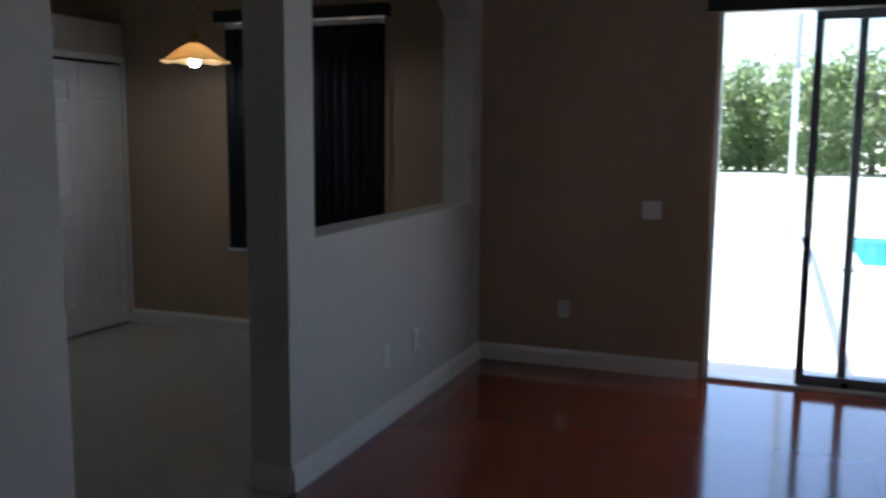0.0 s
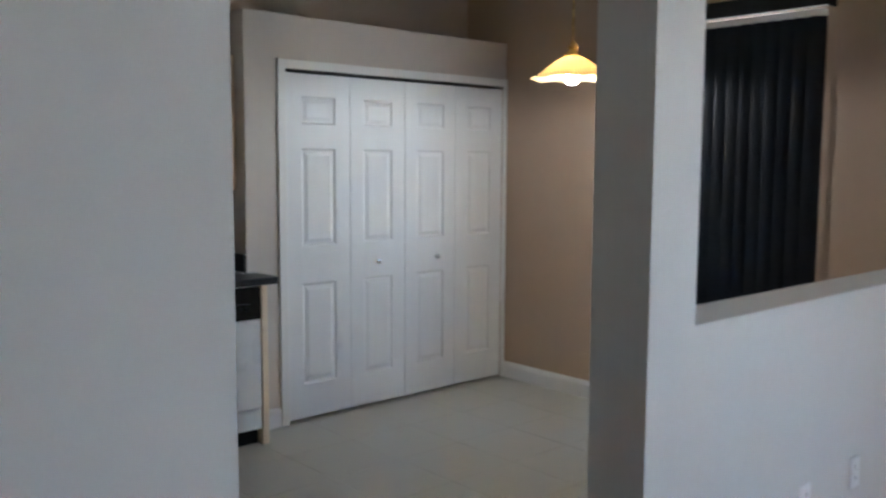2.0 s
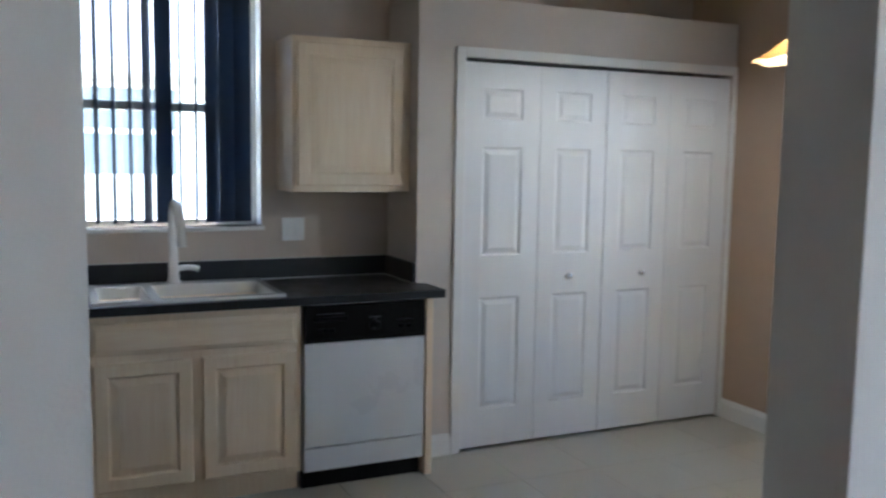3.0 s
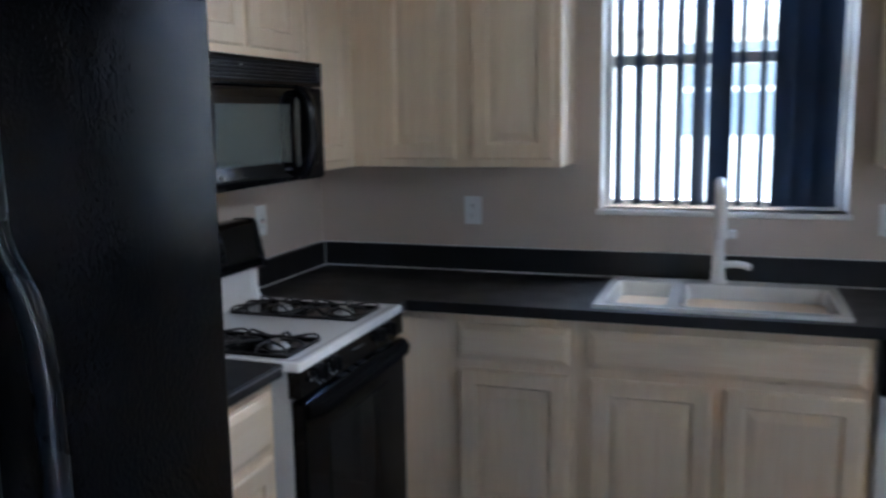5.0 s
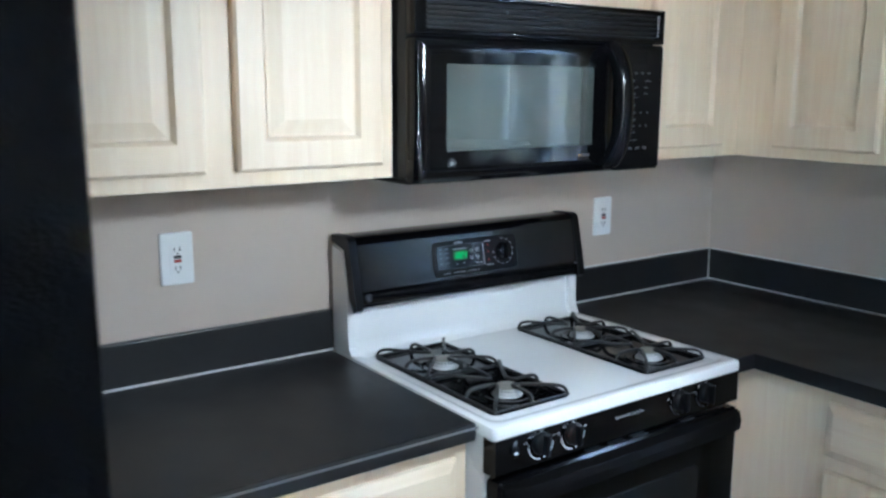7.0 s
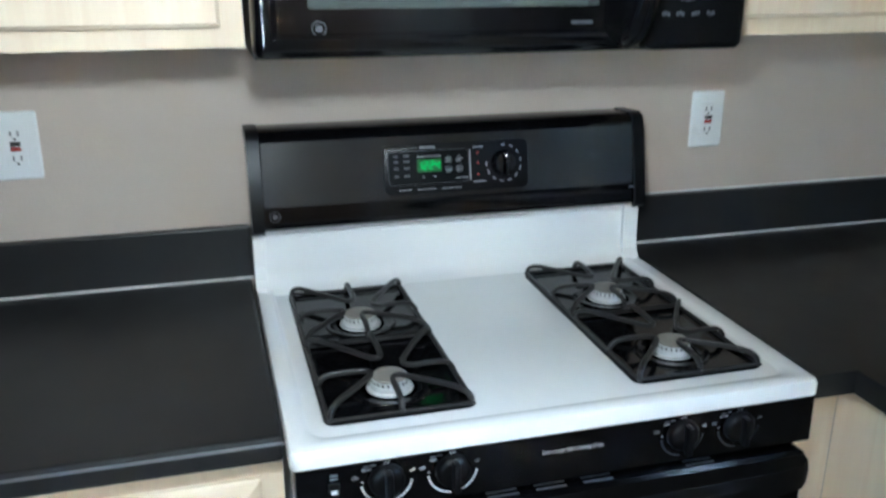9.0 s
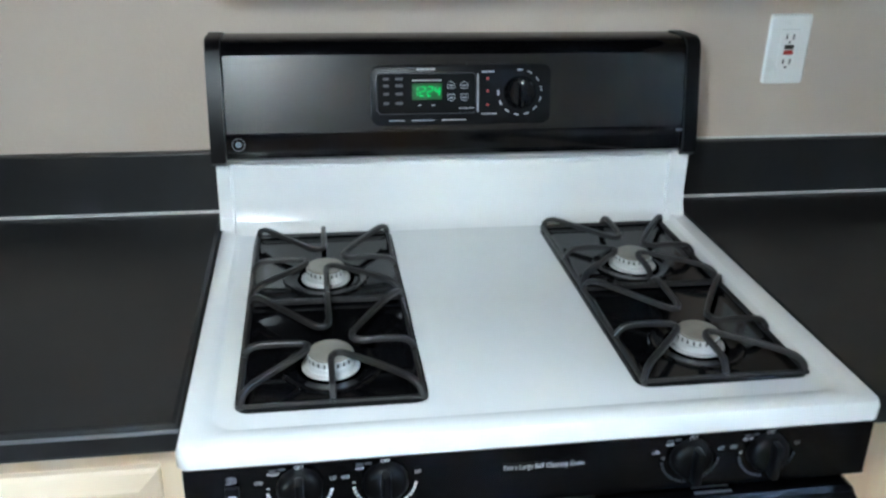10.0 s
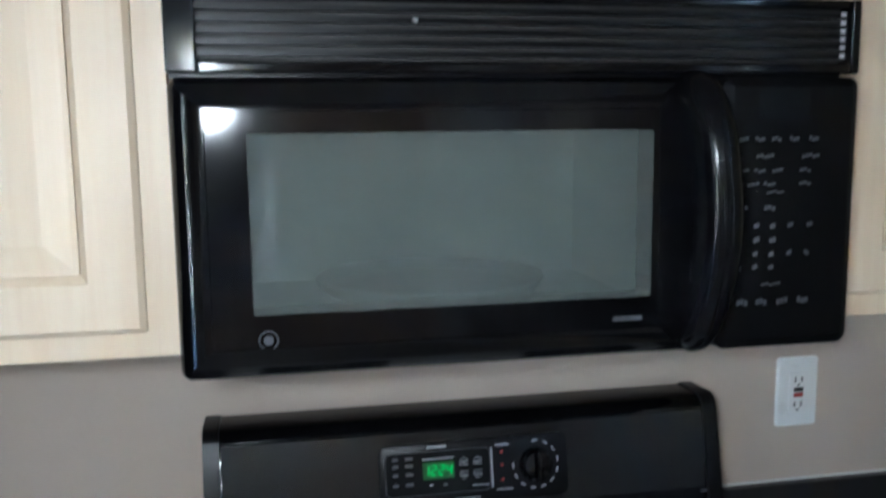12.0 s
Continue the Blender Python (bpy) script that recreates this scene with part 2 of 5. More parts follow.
def leaf_mat():
    """Leaves that pass some of the sun through."""
    m, nt, p = node_mat("leaves")
    N, L = nt.nodes, nt.links
    geo = N.new("ShaderNodeNewGeometry")
    cr = N.new("ShaderNodeValToRGB")
    cr.color_ramp.elements[0].color, cr.color_ramp.elements[1].color = (0.11, 0.15, 0.07, 1), (0.17, 0.21, 0.10, 1)
    L.new(geo.outputs["Random Per Island"], cr.inputs[0])
    L.new(cr.outputs[0], p.inputs["Base Color"])
    p.inputs["Roughness"].default_value = 0.5
    tr = N.new("ShaderNodeBsdfTranslucent")
    tr.inputs[0].default_value = (0.46, 0.56, 0.26, 1)
    mx = N.new("ShaderNodeMixShader")
    mx.inputs[0].default_value = 0.5
    L.new(p.outputs[0], mx.inputs[1])
    L.new(tr.outputs[0], mx.inputs[2])
    L.new(mx.outputs[0], N["Material Output"].inputs[0])
    return m


LEAF = leaf_mat()


# ---- builders ----
def basis(x, y, z, facing):
    """Local frame on a wall: u to the right as one faces it, v up, w out of the wall. Facing: the side it looks to."""
    u = {"E": (0, 1, 0), "S": (1, 0, 0), "W": (0, -1, 0), "N": (-1, 0, 0)}[facing]
    w = {"E": (1, 0, 0), "S": (0, -1, 0), "W": (-1, 0, 0), "N": (0, 1, 0)}[facing]
    return Matrix(((u[0], 0, w[0], x), (u[1], 0, w[1], y), (u[2], 1, w[2], z), (0, 0, 0, 1)))


def box(bm, x0, x1, y0, y1, z0, z1, bevel=0.0, seg=2):
    r = bmesh.ops.create_cube(bm, size=1)
    bmesh.ops.scale(bm, vec=(x1 - x0, y1 - y0, z1 - z0), verts=r["verts"])
    bmesh.ops.translate(bm, vec=((x0 + x1) / 2, (y0 + y1) / 2, (z0 + z1) / 2), verts=r["verts"])
    if bevel:
        es = list({e for v in r["verts"] for e in v.link_edges})
        bmesh.ops.bevel(bm, geom=es, offset=bevel, segments=seg, affect="EDGES", profile=0.5)
    return bm


def boxes(*rows, bevel=0.0):
    bm = bmesh.new()
    for r in rows:
        box(bm, *r, bevel=bevel)
    return bm


def loft(bm, rings, cap_a=True, cap_b=True, closed=True):
    vs = [[bm.verts.new(p) for p in r] for r in rings]
    n = len(vs[0])
    for a, b in zip(vs, vs[1:]):
        for i in range(n if closed else n - 1):
            j = (i + 1) % n
            bm.faces.new((a[i], a[j], b[j], b[i]))
    if cap_a:
        bm.faces.new(list(reversed(vs[0])))
    if cap_b:
        bm.faces.new(vs[-1])
    return bm


def rect(u0, u1, v0, v1, w, inset=0.0):
    return [(u0 + inset, v0 + inset, w), (u1 - inset, v0 + inset, w), (u1 - inset, v1 - inset, w), (u0 + inset, v1 - inset, w)]


def rrect(u0, u1, v0, v1, w, r, n=5, inset=0.0):
    u0, u1, v0, v1 = u0 + inset, u1 - inset, v0 + inset, v1 - inset
    r = max(0.0005, r - inset)
    out = []
    for cx, cy, a0 in ((u1 - r, v0 + r, -90), (u1 - r, v1 - r, 0), (u0 + r, v1 - r, 90), (u0 + r, v0 + r, 180)):
        for i in range(n + 1):
            a = radians(a0 + 90 * i / n)
            out.append((cx + r * math.cos(a), cy + r * math.sin(a), w))
    return out


def prism(bm, profile, a0, a1, axis="y"):
    """A closed profile drawn out along an axis. For y the profile is (x, z), for x it is (y, z)."""
    put = (lambda p, a: (p[0], a, p[1])) if axis == "y" else (lambda p, a: (a, p[0], p[1]))
    return loft(bm, [[put(p, a0) for p in profile], [put(p, a1) for p in profile]])


def lathe(bm, profile, c, seg=24, wave=0.0, lobes=8):
    rings = []
    for r, z in profile:
        ring = []
        for i in range(seg):
            a = 2 * math.pi * i / seg
            k = 1 + wave * (r / 0.3) ** 2 * math.cos(lobes * a)
            ring.append((c[0] + r * math.cos(a), c[1] + r * math.sin(a), c[2] + z + (k - 1) * 0.12))
        rings.append(ring)
    return loft(bm, rings)


def tube(bm, pts, r, seg=8, radii=None):
    pts = [Vector(p) for p in pts]
    rings, side = [], None
    for i, p in enumerate(pts):
        d = (pts[min(i + 1, len(pts) - 1)] - pts[max(i - 1, 0)]).normalized()
        if side is None:
            side = d.orthogonal().normalized()
        side = (side - d * side.dot(d)).normalized()
        up = d.cross(side)
        rr = radii[i] if radii else r
        rings.append([p + rr * (math.cos(2 * math.pi * k / seg) * side + math.sin(2 * math.pi * k / seg) * up) for k in range(seg)])
    return loft(bm, rings)


def strap(bm, pts, w, h):
    """A flat bar of width w and height h along a path, with eased upper edges."""
    pts = [Vector(p) for p in pts]
    rings, side = [], Vector((0, 1, 0))
    for i, p in enumerate(pts):
        d = (pts[min(i + 1, len(pts) - 1)] - pts[max(i - 1, 0)]).normalized()
        flat = Vector((-d.y, d.x, 0))
        if flat.length > 0.2:
            side = flat.normalized()
        side = (side - d * side.dot(d)).normalized()
        up = side.cross(d)
        up = up if up.z > -0.01 else -up
        rings.append([p + side * (w * a) + up * (h * b) for a, b in ((-0.5, -0.5), (0.5, -0.5), (0.5, 0.2), (0.3, 0.5), (-0.3, 0.5), (-0.5, 0.2))])
    return loft(bm, rings)


def smooth_path(pts, n=6):
    """Catmull-Rom through the points."""
    P = [Vector(p) for p in pts]
    P = [P[0]] + P + [P[-1]]
    out = []
    for a, b, c, d in zip(P, P[1:], P[2:], P[3:]):
        for i in range(n):
            t = i / n
            out.append(0.5 * ((2 * b) + (c - a) * t + (2 * a - 5 * b + 4 * c - d) * t * t + (3 * b - a - 3 * c + d) * t ** 3))
    return out + [P[-1]]


def thing(name, at, label, category, group="", kind=""):
    e = new(name)
    e.empty_display_size = 0.1
    e.location = at
    return tagged(e, label, category, group, kind)



def part(name, bm, material, parent=None, label="", m=None, smooth=False):
    """Links a bmesh, drawn in world places, as one mesh under a thing or a part."""
    if m is not None:
        bm.transform(m)
    bmesh.ops.recalc_face_normals(bm, faces=bm.faces)
    me = bpy.data.meshes.new(name)
    bm.to_mesh(me)
    bm.free()
    me.materials.append(material)
    if smooth:
        me.shade_smooth()
        me.set_sharp_from_angle(angle=radians(38))
    ob = new(name, me)
    if parent is not None:
        ob.parent = parent
        if parent.data is None:
            ob.matrix_parent_inverse = Matrix.Translation(-parent.location)
    if label:
        ob["label"] = label
    return ob


def whole(name, bm, material, label, category="", kind="", group="", m=None, smooth=False):
    return tagged(part(name, bm, material, None, "", m, smooth), label, category, group, kind)


FONT = {}


def lettering(body, height, u, v, m, material, parent, label="", align="CENTER", lift=0.0006):
    """Flat printed words on a face."""
    if body not in FONT:
        cu = bpy.data.curves.new("words", "FONT")
        cu.body, cu.size, cu.align_x, cu.align_y = body, 1.0, align, "CENTER"
        cu.resolution_u = 2
        tmp = new("words", cu)
        dg = bpy.context.evaluated_depsgraph_get()
        me = bpy.data.meshes.new_from_object(tmp.evaluated_get(dg))
        FONT[body] = ([v.co.copy() for v in me.vertices], [tuple(p.vertices) for p in me.polygons])
        bpy.data.objects.remove(tmp)
    vs, fs = FONT[body]
    me = bpy.data.meshes.new("lettering")
    me.from_pydata([m @ Vector((u + c.x * height * 0.8, v + c.y * height, lift)) for c in vs], [], fs)
    bm = bmesh.new()
    bm.from_mesh(me)
    bpy.data.meshes.remove(me)
    return part("lettering", bm, material, parent, label)


def panel_door(name, parent, m, u0, u1, v0, v1, t=0.02, stile=0.055, material=None, label=""):
    """A cabinet door or drawer front: frame with a moulded edge and a raised centre panel."""
    material = material or CAB
    fr = bmesh.new()
    loft(fr, [rect(u0, u1, v0, v1, 0.0), rect(u0, u1, v0, v1, t - 0.006), rect(u0, u1, v0, v1, t, 0.006), rect(u0, u1, v0, v1, t, stile),
              rect(u0, u1, v0, v1, t - 0.010, stile + 0.008), rect(u0, u1, v0, v1, 0.002, stile + 0.0085)], cap_b=False)
    d = part(name, fr, material, parent, label, m)
    pn = bmesh.new()
    loft(pn, [rect(u0, u1, v0, v1, 0.004, stile + 0.009), rect(u0, u1, v0, v1, t - 0.009, stile + 0.009), rect(u0, u1, v0, v1, t - 0.009, stile + 0.015),
              rect(u0, u1, v0, v1, t - 0.002, stile + 0.042)], cap_a=True)
    part("panel", pn, material, d, "", m)
    return d


def drawer_front(parent, m, u0, u1, v0, v1, t=0.02):
    bm = bmesh.new()
    loft(bm, [rect(u0, u1, v0, v1, 0.0), rect(u0, u1, v0, v1, t - 0.012), rect(u0, u1, v0, v1, t - 0.008, 0.004), rect(u0, u1, v0, v1, t, 0.022)])
    return part("drawer_front", bm, CABH, parent, "", m)


# ---- the shell ----
XE = 4.87          # wall with the glass door and the nook window
CEILING = 2.85
HS, HN = -3.345, -3.15   # faces of the wall between the rooms
LEFT_END = 1.165
COL = 2.40


def wall(name, rows, material, label):
    return whole(name, boxes(*rows), material, label, "wall", "structure")


wall("wall_west", [(-0.15, 0, HN, 0.15, 0, CEILING)], WALL, "beige painted kitchen wall behind the range")
WX0, WX1, WZ0, WZ1 = 1.235, 2.15, 1.186, 2.36
wall("wall_north", [(0, WX0, 0, 0.15, 0, CEILING), (WX1, 2.835, 0, 0.15, 0, CEILING), (WX0, WX1, 0, 0.15, 0, WZ0), (WX0, WX1, 0, 0.15, WZ1, CEILING)], WALL, "beige painted kitchen wall with the sink window")
wall("wall_nook_north", [(2.835, XE, 0, 0.15, 0, CEILING)], NOOKB, "brownish beige painted wall above the closet")
NY0, NY1, NZ0, NZ1 = -2.64, -1.345, 0.655, 2.32
# SY0: door's unseen far end, widened to let more daylight onto the left wall
SY0, SY1, SZ1 = -7.62, -4.83, 2.28
wall("wall_east", [(XE, XE + 0.17, NY1, 0.15, 0, CEILING), (XE, XE + 0.17, NY0, NY1, 0, NZ0), (XE, XE + 0.17, NY0, NY1, NZ1, CEILING),
                   (XE, XE + 0.17, SY1, NY0, 0, CEILING), (XE, XE + 0.17, SY0, SY1, SZ1, CEILING), (XE, XE + 0.17, -8.2, SY0, 0, CEILING)], NOOK,
     "tan brown painted wall of nook and living room")
wall("wall_between", [(-3.2, LEFT_END, -3.38, -3.19, 0, CEILING)], GREY, "pale grey-beige wall beside the kitchen opening")
wall("wall_south", [(-3.2, XE + 0.17, -8.2, -8.05, 0, CEILING)], GREY, "plain pale living room wall")
wall("wall_far_west", [(-3.35, -3.2, -8.2, -3.19, 0, CEILING)], GREY, "plain pale living room end wall")
whole("ceiling", boxes((-3.35, XE + 0.17, -8.2, 0.15, CEILING, CEILING + 0.12)), CEIL, "white textured flat ceiling", "ceiling", "structure")

# pass-through wall: column, sill wall, pier and a header with clipped corners
OX0, OX1, SILL, HEAD = 2.625, 4.675, 1.075, 2.47
bm = bmesh.new()
cl = 0.22
pieces = [[(COL, 0), (OX0, 0), (OX0, CEILING), (COL, CEILING)], [(OX1, 0), (XE, 0), (XE, CEILING), (OX1, CEILING)],
          [(OX0, 0), (OX1, 0), (OX1, SILL), (OX0, SILL)],
          [(OX0, HEAD - cl), (OX0 + cl, HEAD), (OX1 - cl, HEAD), (OX1, HEAD - cl), (OX1, CEILING), (OX0, CEILING)]]
for pc in pieces:
    loft(bm, [[(x, HS, z) for x, z in pc], [(x, HN, z) for x, z in pc]])
bmesh.ops.remove_doubles(bm, verts=bm.verts, dist=0.0005)
whole("wall_pass_through", bm, GREY, "pale half wall with column and clipped-corner opening", "wall", "structure")


def baseboard(rows):
    """Moulded white skirting: rows of start, end and the side it faces."""
    for (x0, y0), (x1, y1), f in rows:
        ln = math.hypot(x1 - x0, y1 - y0)
        bm = bmesh.new()
        prof = [(0, 0), (0.014, 0), (0.014, 0.084), (0.010, 0.097), (0.006, 0.105), (0.004, 0.113), (0, 0.115)]
        loft(bm, [[(0, v, w) for w, v in prof], [(ln, v, w) for w, v in prof]])
        whole("baseboard", bm, TRIM, "white painted moulded baseboard", "baseboard", "structure", m=basis(x0, y0, 0, f))


baseboard([((COL, HS), (XE - 0.014, HS), "S"), ((XE, HS), (XE, SY1 + 0.03), "W"), ((XE, -0.414), (XE, HN), "W"),
           ((COL, HN + 0.0), (COL, HS - 0.0), "W"), ((-3.2, -3.38), (LEFT_END, -3.38), "S"), ((2.86, -0.40), (3.035, -0.40), "S")])

# closet box in the nook: walls, flat top
CX, CY, CTOP = 2.855, -0.40, 2.345
DX0, DX1, DTOP = 3.09, 4.835, 2.05
wall("wall_closet", [(2.835, CX, CY, 0, 0, CTOP), (CX, DX0, CY, CY + 0.1, 0, CTOP), (DX1, XE, CY, CY + 0.1, 0, CTOP), (DX0, DX1, CY, CY + 0.1, DTOP, CTOP),
                     (CX, XE, CY + 0.1, 0, CTOP - 0.05, CTOP - 0.0)], CLOSETP, "beige closet enclosure with a flat top shelf")
tr = bmesh.new()
for r in ((3.036, DX0, CY - 0.016, CY, 0, DTOP + 0.05), (DX1, XE - 0.002, CY - 0.016, CY, 0, DTOP + 0.05), (DX0, DX1, CY - 0.016, CY, DTOP, DTOP + 0.05)):
    box(tr, *r, bevel=0.004)
whole("trim", tr, TRIM, "white painted casing round the closet", "trim", "structure")


def bifold(u0, u1, angle, pivot, knob):
    """One folding leaf with three raised panels."""
    m = basis(u0, CY + 0.035, 0.018, "S") @ pose(0 if pivot == 0 else (u1 - u0), 0, 0, 0, angle, 0) @ pose(0 if pivot == 0 else -(u1 - u0), 0, 0)
    w, h, t = u1 - u0 - 0.004, 2.012, 0.034
    door = thing("bifold_door", (u0 + w / 2, CY, 0.018), "white moulded three-panel bifold closet door leaf", "closet door", "closet doors")
    s = 0.105 if w > 0.43 else 0.098
    zs = [(0.20, 0.80), (1.02, 1.585), (1.725, 1.885)]
    fr = bmesh.new()
    box(fr, 0, s, 0, h, 0, t)
    box(fr, w - s, w, 0, h, 0, t)
    lo = 0
    for a, b in zs + [(h, h)]:
        box(fr, s, w - s, lo, a, 0, t)
        lo = b
    part("leaf_frame", fr, DOORW, door, "", m)
    for a, b in zs:
        pn = bmesh.new()
        loft(pn, [rect(s, w - s, a, b, t), rect(s, w - s, a, b, t - 0.009, 0.010), rect(s, w - s, a, b, t - 0.009, 0.018),
                  rect(s, w - s, a, b, t - 0.002, 0.040)], cap_a=False)
        part("panel", pn, DOORW, door, "", m)
    if knob:
        kb = bmesh.new()
        lathe(kb, [(0.006, 0), (0.006, 0.012), (0.014, 0.018), (0.017, 0.026), (0.012, 0.033), (0.003, 0.035)], (knob, 0.895, t), 16)
        part("knob", kb, CHROME, door, "small brushed metal knob", m, True)


cuts = [DX0 + 0.004, 3.545, 3.966, 4.398, DX1 - 0.002]
bifold(cuts[0], cuts[1], 0.7, 0, 0)
bifold(cuts[1], cuts[2], -0.8, 1, 3.737 - cuts[1])
bifold(cuts[2], cuts[3], 0.4, 0, 4.222 - cuts[2])
bifold(cuts[3], cuts[4], -0.4, 1, 0)
whole("closet_track", boxes((DX0 + 0.01, DX1 - 0.01, CY + 0.02, CY + 0.06, DTOP - 0.006, DTOP)), BLACKP, "dark metal bifold track under the door head", "door track")
# added sheet at the closet back, its shade painted as dark colour
whole("wall_closet_shade", boxes((CX, XE, -0.02, -0.002, 0, CTOP - 0.05)), DARKIN, "closet back sheet coloured dark to stand for shade", "wall", "structure")


# ---- windows and the glass door ----
def window_unit(name, m, w, h, rail, label, depth=0.10):
    """White single-hung frame set deep in the opening; m is at the lower left corner on the inner wall face."""
    win = thing(name, m.translation, label, "window", kind="structure")
    fr = bmesh.new()
    d0, d1 = -depth - 0.04, -depth
    for r in ((0, 0.035, 0, h, d0, d1), (w - 0.035, w, 0, h, d0, d1), (0.035, w - 0.035, 0, 0.035, d0, d1), (0.035, w - 0.035, h - 0.035, h, d0, d1)):
        box(fr, *r, bevel=0.003)
    part("window_frame", fr, FRAMEW, win, "", m)
    part("meeting_rail", boxes((0.035, w - 0.035, rail - 0.022, rail + 0.022, d0 + 0.004, d1 + 0.006), bevel=0.003), FRAMEW, win, "white meeting rail", m)
    for a, b in ((0.035, rail - 0.022), (rail + 0.022, h - 0.035)):
        g = part("pane", boxes((0.035, w - 0.035, a, b, d0 + 0.016, d0 + 0.020)), GLASS, win, "", m)
        g.visible_shadow = False
    for u in ((0.0003, 0.004), (w - 0.004, w - 0.0003)):
        part("jamb_liner", boxes((u[0], u[1], 0, h, -depth, -0.001)), TRIM, win, "", m)
    part("sill", boxes((-0.012, w + 0.012, -0.022, 0.0, -depth, 0.018), bevel=0.006), TRIM, win, "white painted sill", m)
    return win


window_unit("window_1", basis(WX0, 0, WZ0, "S"), WX1 - WX0, WZ1 - WZ0, 0.585, "white single-hung kitchen window over the sink")
window_unit("window_2", basis(XE, NY1, NZ0, "W"), NY1 - NY0, NZ1 - NZ0, 0.82, "white nook window behind closed dark blinds")


def vertical_blind(name, m, w, h, angles, label, drop, mount, fabric=BLIND, bow=0.006):
    """Headrail, valance and hanging vanes, each turned by its own angle."""
    b = thing(name, m @ Vector((w / 2, 0, 0)), label, "vertical blinds")
    n = len(angles)
    step = w / n
    for i, a in enumerate(angles):
        vane = bmesh.new()
        hw, th = 0.044, 0.0012
        rings = []
        for z in (0.0, h):
            ring = []
            for s in (-1, -0.7, -0.35, 0, 0.35, 0.7, 1):
                ring.append((s * hw, z, bow * (1 - s * s)))
            for s in (1, 0.7, 0.35, 0, -0.35, -0.7, -1):
                ring.append((s * hw, z, bow * (1 - s * s) - th))
            rings.append(ring)
        loft(vane, rings)
        part("vane", vane, fabric, b, "", m @ pose(step * (i + 0.5), drop, mount, 0, a, 0))
    part("headrail", boxes((0, w, h + drop, h + drop + 0.035, mount - 0.02, mount + 0.02), bevel=0.004), FRAMEW, b, "white headrail", m)
    return b


# kitchen blind: vanes edge-on at one side, closed at the other
KA = [74, 72, 74, 73, 55, 16, 74, 72, 28, 14, 12]
kb_m = basis(WX0 + 0.03, 0, WZ0 + 0.02, "S")
vertical_blind("vertical_blind", kb_m, WX1 - WX0 - 0.075, 1.11, KA, "navy vertical blinds half open at the sink window", 0.0, -0.045)
NA = [30, 27, 33, 28, 32, 26, 30, 34, 28, 31, 27, 33, 29, 28, 33, 27, 30]
nb_m = basis(XE, NY1 - 0.052, NZ0 + 0.012, "W")
nb = vertical_blind("vertical_blind", nb_m, NY1 - NY0 - 0.037, 1.60, NA, "closed dark navy vertical blinds at the nook window", 0.0, 0.055, NBLIND, 0.012)


def valance(m, w, label):
    v = thing("valance", m.translation, label, "valance")
    bm = bmesh.new()
    box(bm, 0, w, 0, 0.085, 0.095, 0.107, bevel=0.003)
    box(bm, 0, 0.012, 0, 0.085, 0.001, 0.095)
    box(bm, w - 0.012, w, 0, 0.085, 0.001, 0.095)
    box(bm, 0.012, w - 0.012, 0.073, 0.085, 0.001, 0.095)
    part("board", bm, VALANCE, v, "", m)
    part("trim_strip", boxes((0.0, w, -0.006, -0.001, 0.09, 0.104)), FRAMEW, v, "pale lower edge", m)


valance(basis(XE, -1.315, 2.312, "W"), 1.37, "black blind valance above the nook window")
valance(basis(XE, -4.77, 2.245, "W"), 2.95, "black blind valance above the glass door")
valance(basis(WX0 - 0.04, 0, 2.335, "S"), WX1 - WX0 + 0.08, "black blind valance above the sink window")

# sliding glass door, its inner leaf pushed partly open
sd = thing("door_1", (XE + 0.08, (SY0 + SY1) / 2, 0), "grey metal sliding glass door standing partly open", "sliding door", kind="structure")
fr = bmesh.new()
for r in ((XE + 0.03, XE + 0.15, SY1 - 0.03, SY1, 0.0, SZ1), (XE + 0.03, XE + 0.15, SY0, SY0 + 0.03, 0.0, SZ1), (XE + 0.03, XE + 0.15, SY0 + 0.03, SY1 - 0.03, SZ1 - 0.03, SZ1),
          (XE + 0.01, XE + 0.16, SY0 + 0.03, SY1 - 0.03, 0.0, 0.022)):
    box(fr, *r, bevel=0.003)
part("door_frame", fr, FRAMEW, sd, "white outer frame and threshold")


def glass_leaf(x, y0, y1, handle):
    leaf = part("leaf", boxes((x, x + 0.035, y1 - 0.05, y1, 0.024, SZ1 - 0.034), (x, x + 0.035, y0, y0 + 0.05, 0.024, SZ1 - 0.034),
                              (x, x + 0.035, y0 + 0.05, y1 - 0.05, 0.024, 0.085), (x, x + 0.035, y0 + 0.05, y1 - 0.05, SZ1 - 0.085, SZ1 - 0.034), bevel=0.002), FRAMEG, sd)
    g = part("pane", boxes((x + 0.014, x + 0.020, y0 + 0.05, y1 - 0.05, 0.085, SZ1 - 0.085)), GLASS, leaf)
    g.visible_shadow = False
    if handle:
        h = bmesh.new()
        tube(h, smooth_path([(x, y1 - 0.03, 0.93), (x - 0.03, y1 - 0.03, 0.95), (x - 0.035, y1 - 0.03, 1.03), (x - 0.03, y1 - 0.03, 1.11), (x, y1 - 0.03, 1.13)]), 0.008)
        part("handle", h, BLACKP, leaf, "black pull handle", smooth=True)
        part("lock_block", boxes((x - 0.02, x, y1 - 0.30, y1 - 0.26, 0.03, 0.06), bevel=0.003), BLACKP, leaf, "black foot lock")


glass_leaf(XE + 0.05, -6.32, -5.365, True)
glass_leaf(XE + 0.09, -6.60, -5.60, False)
# unseen third leaf, fills the width added for daylight
glass_leaf(XE + 0.05, SY0 + 0.03, -6.58, False)


